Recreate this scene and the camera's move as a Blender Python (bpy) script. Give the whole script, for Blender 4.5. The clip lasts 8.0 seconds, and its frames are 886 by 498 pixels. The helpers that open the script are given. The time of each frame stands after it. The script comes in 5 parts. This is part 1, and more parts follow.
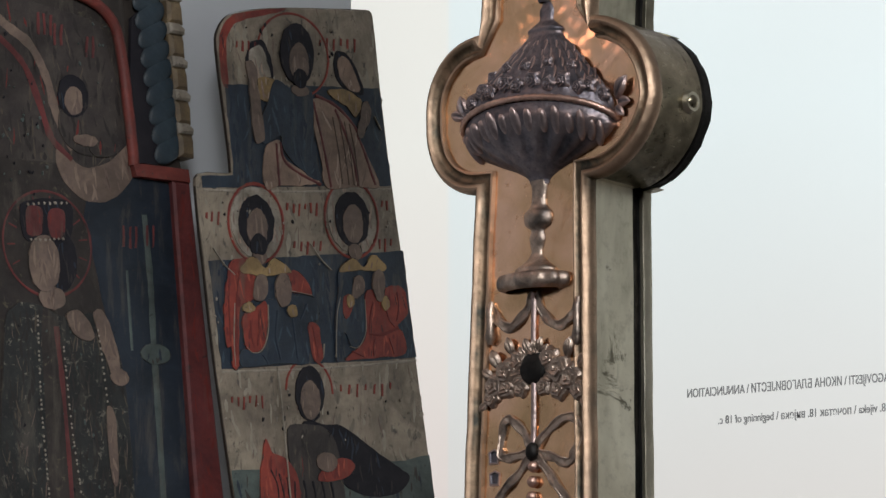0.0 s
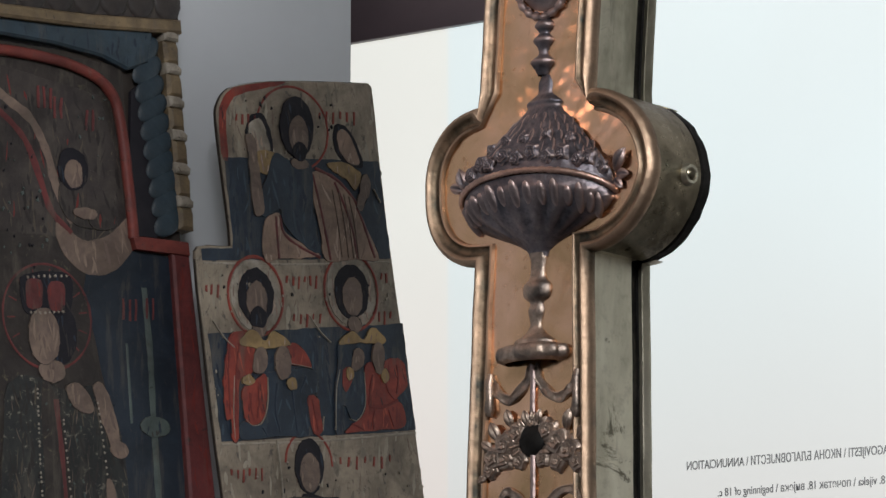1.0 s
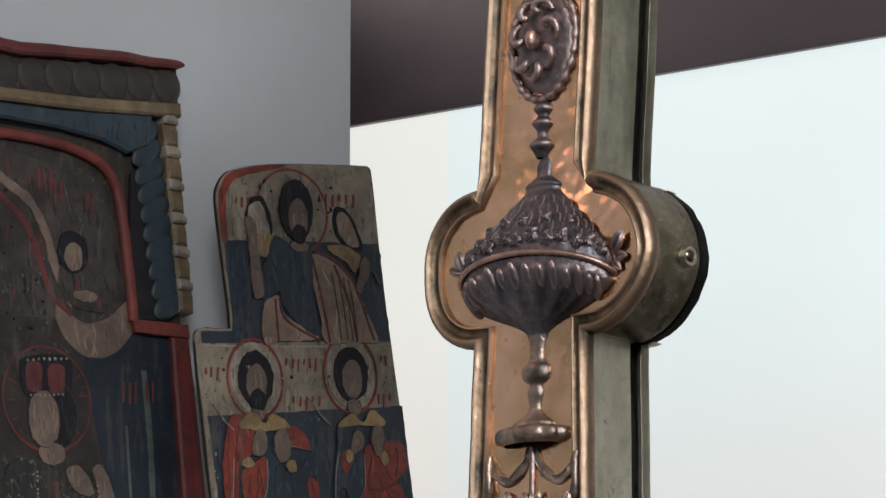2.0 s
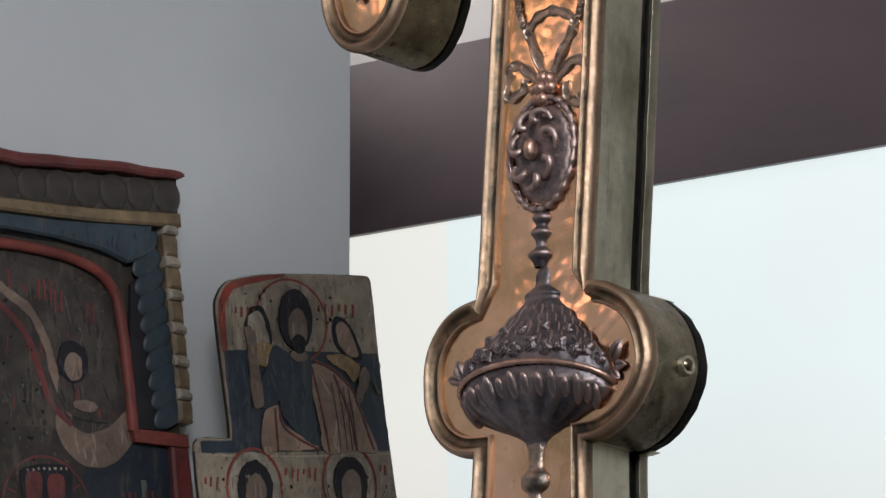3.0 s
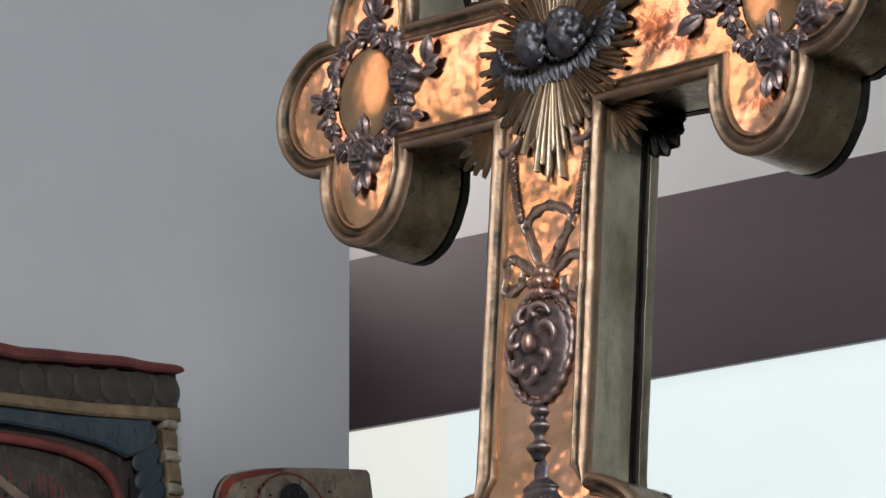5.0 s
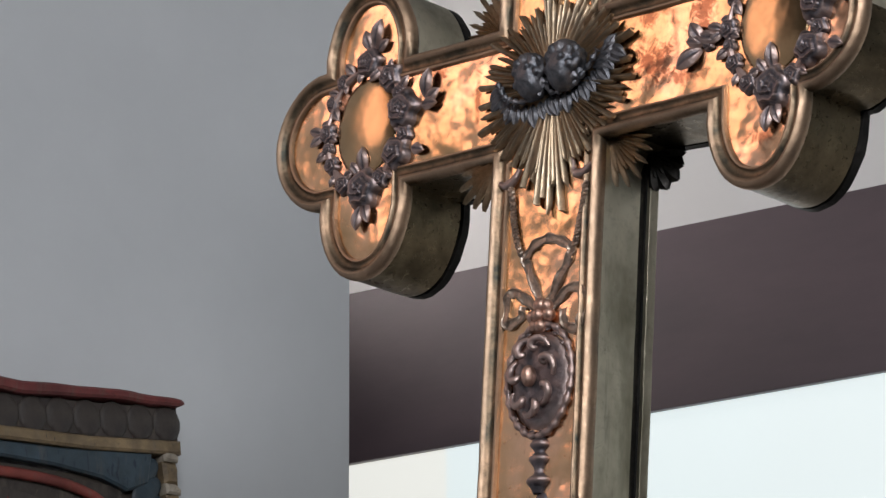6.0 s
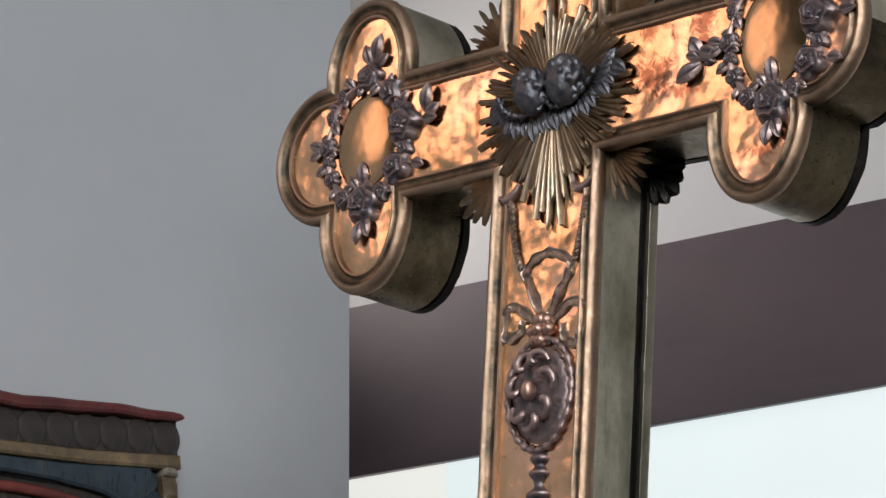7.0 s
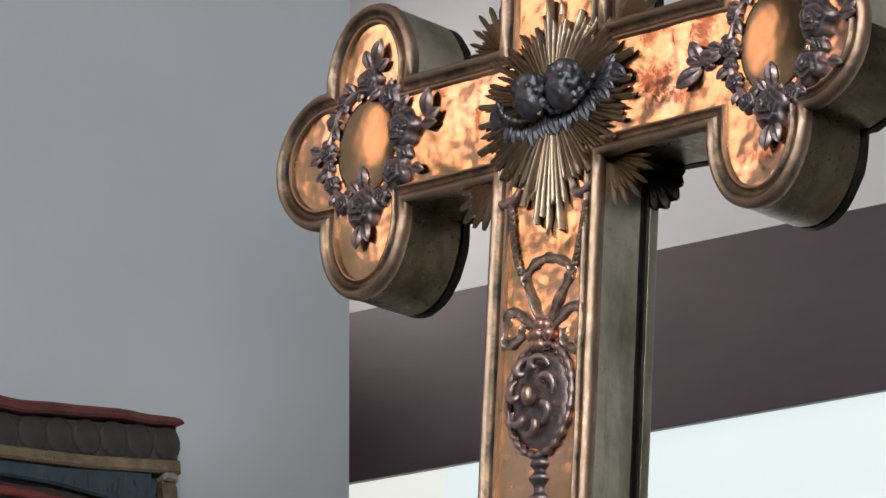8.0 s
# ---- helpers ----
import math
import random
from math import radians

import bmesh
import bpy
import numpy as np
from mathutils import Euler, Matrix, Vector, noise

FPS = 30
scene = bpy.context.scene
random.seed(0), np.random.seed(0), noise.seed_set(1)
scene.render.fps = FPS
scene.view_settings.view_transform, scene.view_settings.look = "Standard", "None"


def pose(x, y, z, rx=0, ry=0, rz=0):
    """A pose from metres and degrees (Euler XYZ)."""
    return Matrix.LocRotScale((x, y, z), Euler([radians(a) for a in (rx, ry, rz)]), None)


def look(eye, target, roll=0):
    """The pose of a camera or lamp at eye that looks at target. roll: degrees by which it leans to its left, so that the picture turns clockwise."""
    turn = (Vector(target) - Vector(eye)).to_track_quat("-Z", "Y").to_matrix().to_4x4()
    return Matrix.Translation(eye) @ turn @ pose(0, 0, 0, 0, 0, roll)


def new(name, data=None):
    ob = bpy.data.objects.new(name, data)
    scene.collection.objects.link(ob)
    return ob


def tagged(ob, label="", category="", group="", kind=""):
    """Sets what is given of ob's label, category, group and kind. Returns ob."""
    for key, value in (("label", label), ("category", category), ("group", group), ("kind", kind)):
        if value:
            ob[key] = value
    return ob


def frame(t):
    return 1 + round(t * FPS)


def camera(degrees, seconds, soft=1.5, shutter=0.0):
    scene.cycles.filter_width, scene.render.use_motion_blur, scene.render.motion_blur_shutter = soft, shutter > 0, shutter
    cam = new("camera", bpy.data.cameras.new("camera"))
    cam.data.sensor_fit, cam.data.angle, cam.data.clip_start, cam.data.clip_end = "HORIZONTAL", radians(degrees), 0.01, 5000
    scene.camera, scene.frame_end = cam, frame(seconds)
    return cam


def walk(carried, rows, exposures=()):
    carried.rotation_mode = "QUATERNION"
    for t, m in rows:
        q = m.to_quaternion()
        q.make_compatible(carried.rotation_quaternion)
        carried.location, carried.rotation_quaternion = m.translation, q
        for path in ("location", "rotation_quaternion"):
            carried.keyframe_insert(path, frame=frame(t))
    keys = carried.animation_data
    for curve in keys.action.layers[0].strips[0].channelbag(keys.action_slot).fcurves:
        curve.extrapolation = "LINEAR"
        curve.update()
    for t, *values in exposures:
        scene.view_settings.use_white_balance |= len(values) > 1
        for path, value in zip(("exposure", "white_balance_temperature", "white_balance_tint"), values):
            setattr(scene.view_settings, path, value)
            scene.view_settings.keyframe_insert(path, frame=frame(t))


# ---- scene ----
# ---- camera: a long lens on a tripod, tilting up ----
cam = camera(11.19, 8.0, soft=1.5)
PITCHES = [
    (0.0, 7.774), (0.5, 8.202), (1.0, 8.704), (2.5, 10.40), (3.0, 11.158), (3.5, 11.941), (4.0, 12.721),
    (4.5, 13.301), (5.0, 13.627), (6.5, 14.172), (7.0, 14.231), (7.5, 14.270), (8.0, 14.294),
]


def tripod(pitch):
    """The pose of the camera on its tripod head, tilted up by so many degrees."""
    k = pitch - 10.4
    x, y, z = -0.0001 + 0.00095 * k, 0.0042 - 0.0076 * k, 1.1017 - 0.0021 * k
    return pose(x, y, z, 90 + pitch, 0, 0.003 * k) @ pose(0, 0, 0, 0, 0, -0.010 - 0.046 * k)


walk(cam, [(t, tripod(p)) for t, p in PITCHES])

# ---- world and lamps ----
world = bpy.data.worlds.new("world")
scene.world = world
world.use_nodes = True
world.node_tree.nodes["Background"].inputs[0].default_value = (0.5, 0.55, 0.6, 1)
world.node_tree.nodes["Background"].inputs[1].default_value = 0.05


def area_lamp(name, place, target, size, watts, colour, spread=180):
    data = bpy.data.lights.new(name, "AREA")
    data.shape, data.size, data.energy, data.color = "DISK", size, watts, colour
    data.spread = radians(spread)
    ob = new(name, data)
    ob.matrix_world = look(place, target)
    return ob


area_lamp("display_spot", (-1.40, 4.10, 3.00), (0.10, 4.18, 2.3), 0.70, 0.66, (1.0, 0.58, 0.42), 84)
# Broad unseen fill, added overhead to brighten wall, icons and cross.
area_lamp("overhead_fill", (0.3, 0.6, 3.60), (-0.2, 5.0, 1.8), 1.6, 204, (0.95, 0.97, 1.0))
# Unseen fill added behind the partition to brighten the pale wall and beam.
area_lamp("hidden_wall_fill", (-0.80, 6.98, 3.02), (0.30, 6.38, 2.90), 0.25, 1.7, (1.0, 0.91, 0.88), 60)

# ---- materials ----


def nodes_of(name):
    m = bpy.data.materials.new(name)
    m.use_nodes = True
    nt = m.node_tree
    return m, nt, nt.nodes["Principled BSDF"]


def noise_node(nt, scale, detail=4, rough=0.6, stretch=None, distort=0.0):
    tc = nt.nodes.new("ShaderNodeTexCoord")
    n = nt.nodes.new("ShaderNodeTexNoise")
    n.inputs["Scale"].default_value, n.inputs["Detail"].default_value = scale, detail
    n.inputs["Roughness"].default_value, n.inputs["Distortion"].default_value = rough, distort
    if stretch:
        mp = nt.nodes.new("ShaderNodeMapping")
        mp.inputs["Scale"].default_value = stretch
        nt.links.new(tc.outputs["Object"], mp.inputs[0])
        nt.links.new(mp.outputs[0], n.inputs["Vector"])
    else:
        nt.links.new(tc.outputs["Object"], n.inputs["Vector"])
    return n.outputs["Fac"]


def ramp(nt, fac, stops):
    r = nt.nodes.new("ShaderNodeValToRGB")
    while len(r.color_ramp.elements) < len(stops):
        r.color_ramp.elements.new(0.5)
    for e, (pos, col) in zip(r.color_ramp.elements, stops):
        e.position = pos
        e.color = (*col, 1) if len(col) == 3 else (col[0], col[0], col[0], 1)
    nt.links.new(fac, r.inputs[0])
    return r.outputs[0]


def mix(nt, fac, a, b):
    n = nt.nodes.new("ShaderNodeMix")
    n.data_type = "RGBA"
    for sock, val in ((n.inputs[0], fac), (n.inputs[6], a), (n.inputs[7], b)):
        if isinstance(val, (int, float)):
            sock.default_value = val
        elif isinstance(val, tuple):
            sock.default_value = (*val, 1)
        else:
            nt.links.new(val, sock)
    return n.outputs[2]


def bumps(nt, bsdf, layers):
    """Layers of (height socket, strength, metres)."""
    last = None
    for fac, strength, dist in layers:
        b = nt.nodes.new("ShaderNodeBump")
        b.inputs["Strength"].default_value, b.inputs["Distance"].default_value = strength, dist
        nt.links.new(fac, b.inputs["Height"])
        if last:
            nt.links.new(last, b.inputs["Normal"])
        last = b.outputs[0]
    nt.links.new(last, bsdf.inputs["Normal"])


def blot_fac(nt, value, full):
    n = nt.nodes.new("ShaderNodeMapRange")
    n.inputs["From Min"].default_value, n.inputs["From Max"].default_value = -0.9, -1.4
    n.inputs["To Min"].default_value, n.inputs["To Max"].default_value = 0.0, full
    nt.links.new(value, n.inputs["Value"])
    return n.outputs[0]


def metal(name, bright, mid, dark, rough=(0.25, 0.5), scale=14, speck=0.5, hammer=0.25, hammer_m=0.004, fine=0.15, edge=None, metallic=1.0, stretch=None, low=0.3, high=0.7, stains=None, ripple=0.0, stain_at=0.63, streaks=0.0, blots=()):
    """Worn metal: patches of three tones, uneven gloss, hammered and finely scratched relief; edge: the tone of rubbed ridges."""
    m, nt, p = nodes_of(name)
    big = noise_node(nt, scale, 5, 0.62, stretch, 0.4)
    small = noise_node(nt, scale * 9, 4, 0.7)
    col = ramp(nt, big, [(low, dark), (0.5, mid), (high, bright)])
    col = mix(nt, ramp(nt, small, [(0.30, (speck,)), (0.48, (0.0,))]), col, tuple(0.5 * c for c in mid))
    if stains:
        st = noise_node(nt, scale * 1.7, 7, 0.72, None, 0.8)
        col = mix(nt, ramp(nt, st, [(stain_at, (0.0,)), (stain_at + 0.06, (0.85,))]), col, stains)
    for bx, by, rx, ry, full in blots:
        # a stain of its own shape round one spot of the plate
        tc = nt.nodes.new("ShaderNodeTexCoord")
        mp = nt.nodes.new("ShaderNodeMapping")
        mp.inputs["Location"].default_value = (-bx / rx, -by / ry, 0)
        mp.inputs["Scale"].default_value = (1 / rx, 1 / ry, 0)
        far = nt.nodes.new("ShaderNodeVectorMath")
        far.operation = "LENGTH"
        nt.links.new(tc.outputs["Object"], mp.inputs[0])
        nt.links.new(mp.outputs[0], far.inputs[0])
        add = nt.nodes.new("ShaderNodeMath")
        add.operation = "MULTIPLY_ADD"
        nt.links.new(noise_node(nt, 70, 7, 0.78, None, 0.9), add.inputs[0])
        add.inputs[1].default_value = -3.4
        nt.links.new(far.outputs["Value"], add.inputs[2])
        col = mix(nt, blot_fac(nt, add.outputs[0], full), col, (0.17, 0.062, 0.035))
    if streaks:
        run = noise_node(nt, 34, 5, 0.7, (1.0, 0.10, 1.0), 0.3)
        col = mix(nt, ramp(nt, run, [(0.60, (0.0,)), (0.70, (streaks,))]), col, tuple(0.35 * c for c in mid))
    if edge:
        g = nt.nodes.new("ShaderNodeNewGeometry")
        col = mix(nt, ramp(nt, g.outputs["Pointiness"], [(0.50, (0.0,)), (0.58, (1.0,))]), col, edge)
    nt.links.new(col, p.inputs["Base Color"])
    p.inputs["Metallic"].default_value = metallic
    nt.links.new(ramp(nt, small, [(0.3, (rough[1],)), (0.7, (rough[0],))]), p.inputs["Roughness"])
    dents = noise_node(nt, scale * 2.6, 2, 0.5)
    grain = noise_node(nt, 700, 3, 0.6)
    layers = [(dents, hammer, hammer_m), (grain, fine, 0.0006)]
    if ripple:
        layers.append((noise_node(nt, 44, 2, 0.5), ripple, 0.0026))
    bumps(nt, p, layers)
    return m


def paint(name, base, other, scale=20, rough=0.6, crack=0.3, wear=None, wear_at=0.66, stretch=None, spec=0.5, dirt=0.0):
    """Old paint: two tones in patches, fine grain, a worn-through tone at the peaks of a third noise."""
    m, nt, p = nodes_of(name)
    col = mix(nt, ramp(nt, noise_node(nt, scale, 6, 0.65, stretch), [(0.36, (0.0,)), (0.66, (1.0,))]), base, other)
    if wear:
        w = noise_node(nt, scale * 3.1, 6, 0.75, stretch, 0.6)
        col = mix(nt, ramp(nt, w, [(wear_at - 0.03, (0.0,)), (wear_at + 0.04, (1.0,))]), col, wear)
    if dirt:
        # smoke and rubbing that run on across the painted shapes
        grime = ramp(nt, noise_node(nt, 11, 6, 0.7, None, 0.5), [(0.36, (dirt,)), (0.60, (0.0,))])
        col = mix(nt, grime, col, tuple(0.20 * c for c in other))
        rubbed = ramp(nt, noise_node(nt, 46, 6, 0.72, (1.0, 0.16, 1.0), 0.4), [(0.54, (0.0,)), (0.70, (0.55,))])
        col = mix(nt, rubbed, col, (0.105, 0.088, 0.070))
        flecks = ramp(nt, noise_node(nt, 150, 4, 0.75, (1.0, 0.6, 1.0), 0.5), [(0.64, (0.0,)), (0.70, (0.7,))])
        col = mix(nt, flecks, col, (0.045, 0.037, 0.032))
    nt.links.new(col, p.inputs["Base Color"])
    p.inputs["Roughness"].default_value = rough
    p.inputs["Specular IOR Level"].default_value = spec
    bumps(nt, p, [(noise_node(nt, scale * 6, 5, 0.7, stretch), crack, 0.002), (noise_node(nt, 600, 2), 0.15, 0.0006)])
    return m


GILT = metal("gilt_copper", (0.90, 0.55, 0.37), (0.75, 0.455, 0.265), (0.50, 0.315, 0.165), (0.13, 0.30), 9, 0.30, 0.5, 0.009, 0.06, low=0.34, high=0.64, ripple=0.13, stains=(0.22, 0.095, 0.05), stain_at=0.66, blots=((0.135, -0.020, 0.038, 0.032, 0.88), (0.172, -0.040, 0.040, 0.014, 0.8), (0.196, 0.020, 0.020, 0.05, 0.85), (0.128, 0.028, 0.014, 0.016, 0.8), (-0.095, -0.010, 0.006, 0.040, 0.75), (-0.150, 0.030, 0.016, 0.022, 0.8), (0.268, -0.120, 0.030, 0.012, 0.8)))
SMOOTH_GILT = metal("smooth_gilt", (0.56, 0.365, 0.21), (0.45, 0.295, 0.165), (0.33, 0.215, 0.115), (0.14, 0.24), 10, 0.3, 0.22, 0.005, 0.06, ripple=0.08)
BEAD = metal("rubbed_copper", (0.70, 0.46, 0.36), (0.54, 0.35, 0.28), (0.30, 0.19, 0.15), (0.36, 0.55), 40, 0.5)
RIM = metal("brass_moulding", (0.30, 0.198, 0.128), (0.175, 0.126, 0.084), (0.045, 0.046, 0.038), (0.42, 0.62), 22, 0.6, 0.5, 0.003, 0.4, low=0.34, high=0.64, edge=(0.52, 0.36, 0.25))
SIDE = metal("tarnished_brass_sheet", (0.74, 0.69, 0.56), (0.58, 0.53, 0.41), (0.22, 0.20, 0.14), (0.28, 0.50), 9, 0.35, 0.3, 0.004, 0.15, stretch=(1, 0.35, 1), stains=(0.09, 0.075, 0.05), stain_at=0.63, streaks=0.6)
# Brown tarnish, darkened further: shade under the arms is put into this colour.
SHADED_SIDE = metal("shaded_brown_brass", (0.22, 0.17, 0.10), (0.13, 0.10, 0.06), (0.045, 0.036, 0.022), (0.22, 0.42), 12, 0.4, 0.3, 0.004, 0.15, stains=(0.05, 0.04, 0.026), stain_at=0.64)
DRUM_SIDE = metal("olive_tarnished_brass", (0.42, 0.36, 0.26), (0.29, 0.248, 0.172), (0.12, 0.105, 0.07), (0.22, 0.42), 11, 0.4, 0.4, 0.005, 0.15, stains=(0.07, 0.055, 0.035), stain_at=0.58)
# Near black throughout: the back board, the rear rays and the two small domes.
DARK_EDGE = metal("near_black_edge", (0.05, 0.046, 0.043), (0.03, 0.028, 0.026), (0.02, 0.02, 0.02), (0.5, 0.7), 20, 0.5)
SILVER = metal("darkened_silver", (0.25, 0.215, 0.225), (0.145, 0.133, 0.148), (0.050, 0.052, 0.064), (0.40, 0.60), 34, 0.6, 0.6, 0.003, 0.5, edge=(0.46, 0.345, 0.315))
BOSS = metal("blue_black_silver", (0.22, 0.205, 0.215), (0.135, 0.137, 0.152), (0.048, 0.053, 0.064), (0.44, 0.64), 55, 0.5, 0.4, 0.003, 0.4)
RUBBED = metal("rubbed_silver_ribbon", (0.56, 0.43, 0.34), (0.38, 0.295, 0.24), (0.13, 0.11, 0.098), (0.34, 0.54), 40, 0.6, 0.5, 0.003, 0.4)
RAY = metal("gilt_ray", (0.54, 0.395, 0.27), (0.38, 0.29, 0.20), (0.20, 0.17, 0.135), (0.34, 0.52), 30, 0.5, 0.3, 0.002, 0.25)
GREY_WALL = paint("grey_wall_paint", (0.485, 0.497, 0.515), (0.45, 0.462, 0.48), 3, 0.8, 0.05)
PALE_WALL = paint("pale_wall_paint", (0.80, 0.78, 0.765), (0.77, 0.75, 0.735), 3, 0.8, 0.05)
ROOM_PAINT = paint("room_wall_paint", (0.40, 0.40, 0.40), (0.36, 0.36, 0.36), 3, 0.8, 0.05)
FLOOR_STONE = paint("floor_stone", (0.055, 0.05, 0.045), (0.04, 0.036, 0.033), 4, 0.4, 0.1)
BEAM_WOOD = paint("dark_beam_paint", (0.126, 0.090, 0.101), (0.092, 0.069, 0.078), 6, 0.45, 0.06, stretch=(0.3, 1, 1))


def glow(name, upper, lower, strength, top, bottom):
    """A panel made to glow, its light set to fade and warm from the height top down to bottom, in its own metres."""
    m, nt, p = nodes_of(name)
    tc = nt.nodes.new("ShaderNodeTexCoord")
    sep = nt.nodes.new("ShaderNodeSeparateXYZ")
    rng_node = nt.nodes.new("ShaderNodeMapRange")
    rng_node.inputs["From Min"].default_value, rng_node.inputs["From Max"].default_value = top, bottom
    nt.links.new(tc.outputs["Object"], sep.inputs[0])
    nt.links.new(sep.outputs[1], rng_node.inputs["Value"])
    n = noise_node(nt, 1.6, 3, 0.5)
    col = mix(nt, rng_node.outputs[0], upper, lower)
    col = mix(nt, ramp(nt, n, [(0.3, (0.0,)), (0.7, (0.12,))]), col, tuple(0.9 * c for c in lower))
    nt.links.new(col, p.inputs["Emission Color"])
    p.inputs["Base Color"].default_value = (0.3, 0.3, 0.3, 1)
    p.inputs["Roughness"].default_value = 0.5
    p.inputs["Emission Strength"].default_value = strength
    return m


# Glow added to the white wall panels; their fading downwards is put into it.
LIT_WHITE = glow("glowing_white", (0.83, 0.94, 0.95), (0.74, 0.69, 0.65), 0.86, -0.30, -1.0)
LIT_CREAM = glow("glowing_cream", (0.92, 0.93, 0.87), (0.80, 0.69, 0.66), 0.85, -0.30, -1.0)

# ---- helpers for meshes ----


def plane_frame(yaw, lean, origin):
    """A frame on a board that is turned by yaw, leans back by lean degrees: x to the right, y up, z out of its face."""
    a, b = radians(yaw), radians(lean)
    u = Vector((math.cos(a), -math.sin(a), 0))
    v = Vector((math.sin(b) * math.sin(a), math.sin(b) * math.cos(a), math.cos(b)))
    n = u.cross(v)
    m = Matrix((u, v, n)).transposed().to_4x4()
    m.translation = origin
    return m


def link_mesh(name, bm, material, smooth=False):
    me = bpy.data.meshes.new(name)
    bmesh.ops.recalc_face_normals(bm, faces=bm.faces[:])
    bm.to_mesh(me)
    bm.free()
    for f in me.polygons:
        f.use_smooth = smooth
    if smooth:
        me.set_sharp_from_angle(angle=radians(50))
    for mat in material if isinstance(material, (list, tuple)) else (material,):
        me.materials.append(mat)
    return new(name, me)


def part(name, bm, material, parent, label="", m=None, smooth=True):
    ob = link_mesh(name, bm, material, smooth)
    ob.parent = parent
    if m is not None:
        ob.matrix_basis = m
    if label:
        tagged(ob, label=label)
    return ob


def again(ob, parent, m):
    """A second piece on the same mesh."""
    o = new(ob.name, ob.data)
    o.parent = parent
    o.matrix_basis = m
    return o


def thing(name, m, label, category, group="", kind=""):
    ob = new(name)
    ob.matrix_basis = m
    return tagged(ob, label, category, group, kind)


def box(bm, x0, x1, y0, y1, z0, z1, bevel=0.0):
    vs = bmesh.ops.create_cube(bm, size=1.0)["verts"]
    for v in vs:
        v.co = Vector(((x0 + x1) / 2 + v.co.x * (x1 - x0), (y0 + y1) / 2 + v.co.y * (y1 - y0), (z0 + z1) / 2 + v.co.z * (z1 - z0)))
    if bevel:
        es = list({e for v in vs for e in v.link_edges})
        bmesh.ops.bevel(bm, geom=es, offset=bevel, segments=2, affect="EDGES", profile=0.5)
    return bm


def box_ob(name, material, dims, m=None, bevel=0.0, kind="structure", label="", category=""):
    ob = link_mesh(name, box(bmesh.new(), *dims, bevel), material)
    if m is not None:
        ob.matrix_basis = m
    return tagged(ob, label, category, kind=kind)


def offset_loop(pts, d):
    """A closed counter-clockwise outline moved inwards by d, with mitred corners."""
    out, n = [], len(pts)
    for i in range(n):
        p, a, b = Vector(pts[i]), Vector(pts[i - 1]), Vector(pts[(i + 1) % n])
        e1, e2 = (p - a).normalized(), (b - p).normalized()
        n1, n2 = Vector((-e1.y, e1.x)), Vector((-e2.y, e2.x))
        k = max(0.35, 1 + n1.dot(n2))
        out.append(p + (n1 + n2) * (d / k))
    return out


def sweep(bm, pts, profile, close_first=False, close_last=False):
    """Rings of the outline, each moved inwards and out of the face by the profile's (inset, height)."""
    rings = [[bm.verts.new((p.x, p.y, h)) for p in offset_loop(pts, d)] for d, h in profile]
    n = len(pts)
    for r0, r1 in zip(rings, rings[1:]):
        for i in range(n):
            bm.faces.new((r0[i], r0[(i + 1) % n], r1[(i + 1) % n], r1[i]))
    for use, ring in ((close_first, rings[0]), (close_last, rings[-1])):
        if use:
            f = bm.faces.new(ring)
            f.normal_update()
            bmesh.ops.triangulate(bm, faces=[f])
    return bm


def mm(*pairs):
    return [Vector((x / 1000, y / 1000)) for x, y in pairs]


# ---- the room ----
left_m = plane_frame(-40, 0, (-0.119, 5.6643, 2.3918))
right_m = plane_frame(40.4, 0, (-0.1436, 6.8681, 2.4806))
# Unseen shell: floor kept dark, west wall pale, to tune the cross's reflections.
box_ob("floor", FLOOR_STONE, (-4.2, 4.2, -3.6, 9.7, -0.1, 0.0), label="plain unseen floor, dark to dim reflections", category="floor")
box_ob("ceiling", ROOM_PAINT, (-4.2, 4.2, -3.6, 9.7, 3.8, 3.9), label="plain painted ceiling", category="ceiling")
box_ob("wall_west", PALE_WALL, (-4.2, -4.1, -3.6, 9.7, 0.0, 3.8), label="plain painted side wall", category="wall")
box_ob("wall_east", ROOM_PAINT, (4.1, 4.2, -3.6, 9.7, 0.0, 3.8), label="plain painted side wall", category="wall")
box_ob("wall_south", ROOM_PAINT, (-4.1, 4.1, -3.6, -3.5, 0.0, 3.8), label="plain painted wall across the room", category="wall")
box_ob("wall_north", ROOM_PAINT, (-4.1, 4.1, 9.6, 9.7, 0.0, 3.8), label="plain painted wall behind the partitions", category="wall")
box_ob("wall_grey", GREY_WALL, (-4.0, 0.0, -2.3918, 1.4082, -0.12, 0.0), left_m, label="smooth grey painted partition wall behind the icons", category="wall")
box_ob("wall_pale", PALE_WALL, (-0.9, 3.6, 0.263, 1.3194, -0.08, 0.0), right_m, label="pale painted wall above the dark beam", category="wall")
box_ob("wall_under", PALE_WALL, (-0.9, 3.6, -2.4806, -1.25, -0.08, 0.0), right_m, label="pale painted wall below the lit panels", category="wall")
box_ob("beam", BEAM_WOOD, (-0.9, 3.6, -0.008, 0.263, -0.08, 0.012), right_m, 0.002, label="dark brown painted beam above the white panels", category="beam")
box_ob("panel_1", LIT_CREAM, (-0.9, 0.197, -1.25, -0.008, -0.05, 0.0), right_m, label="cream white panel beside the grey wall, made to glow", category="panel")
box_ob("panel_2", LIT_WHITE, (0.197, 3.6, -1.25, -0.008, -0.05, 0.0005), right_m, label="large white panel with mirrored caption, made to glow", category="panel")

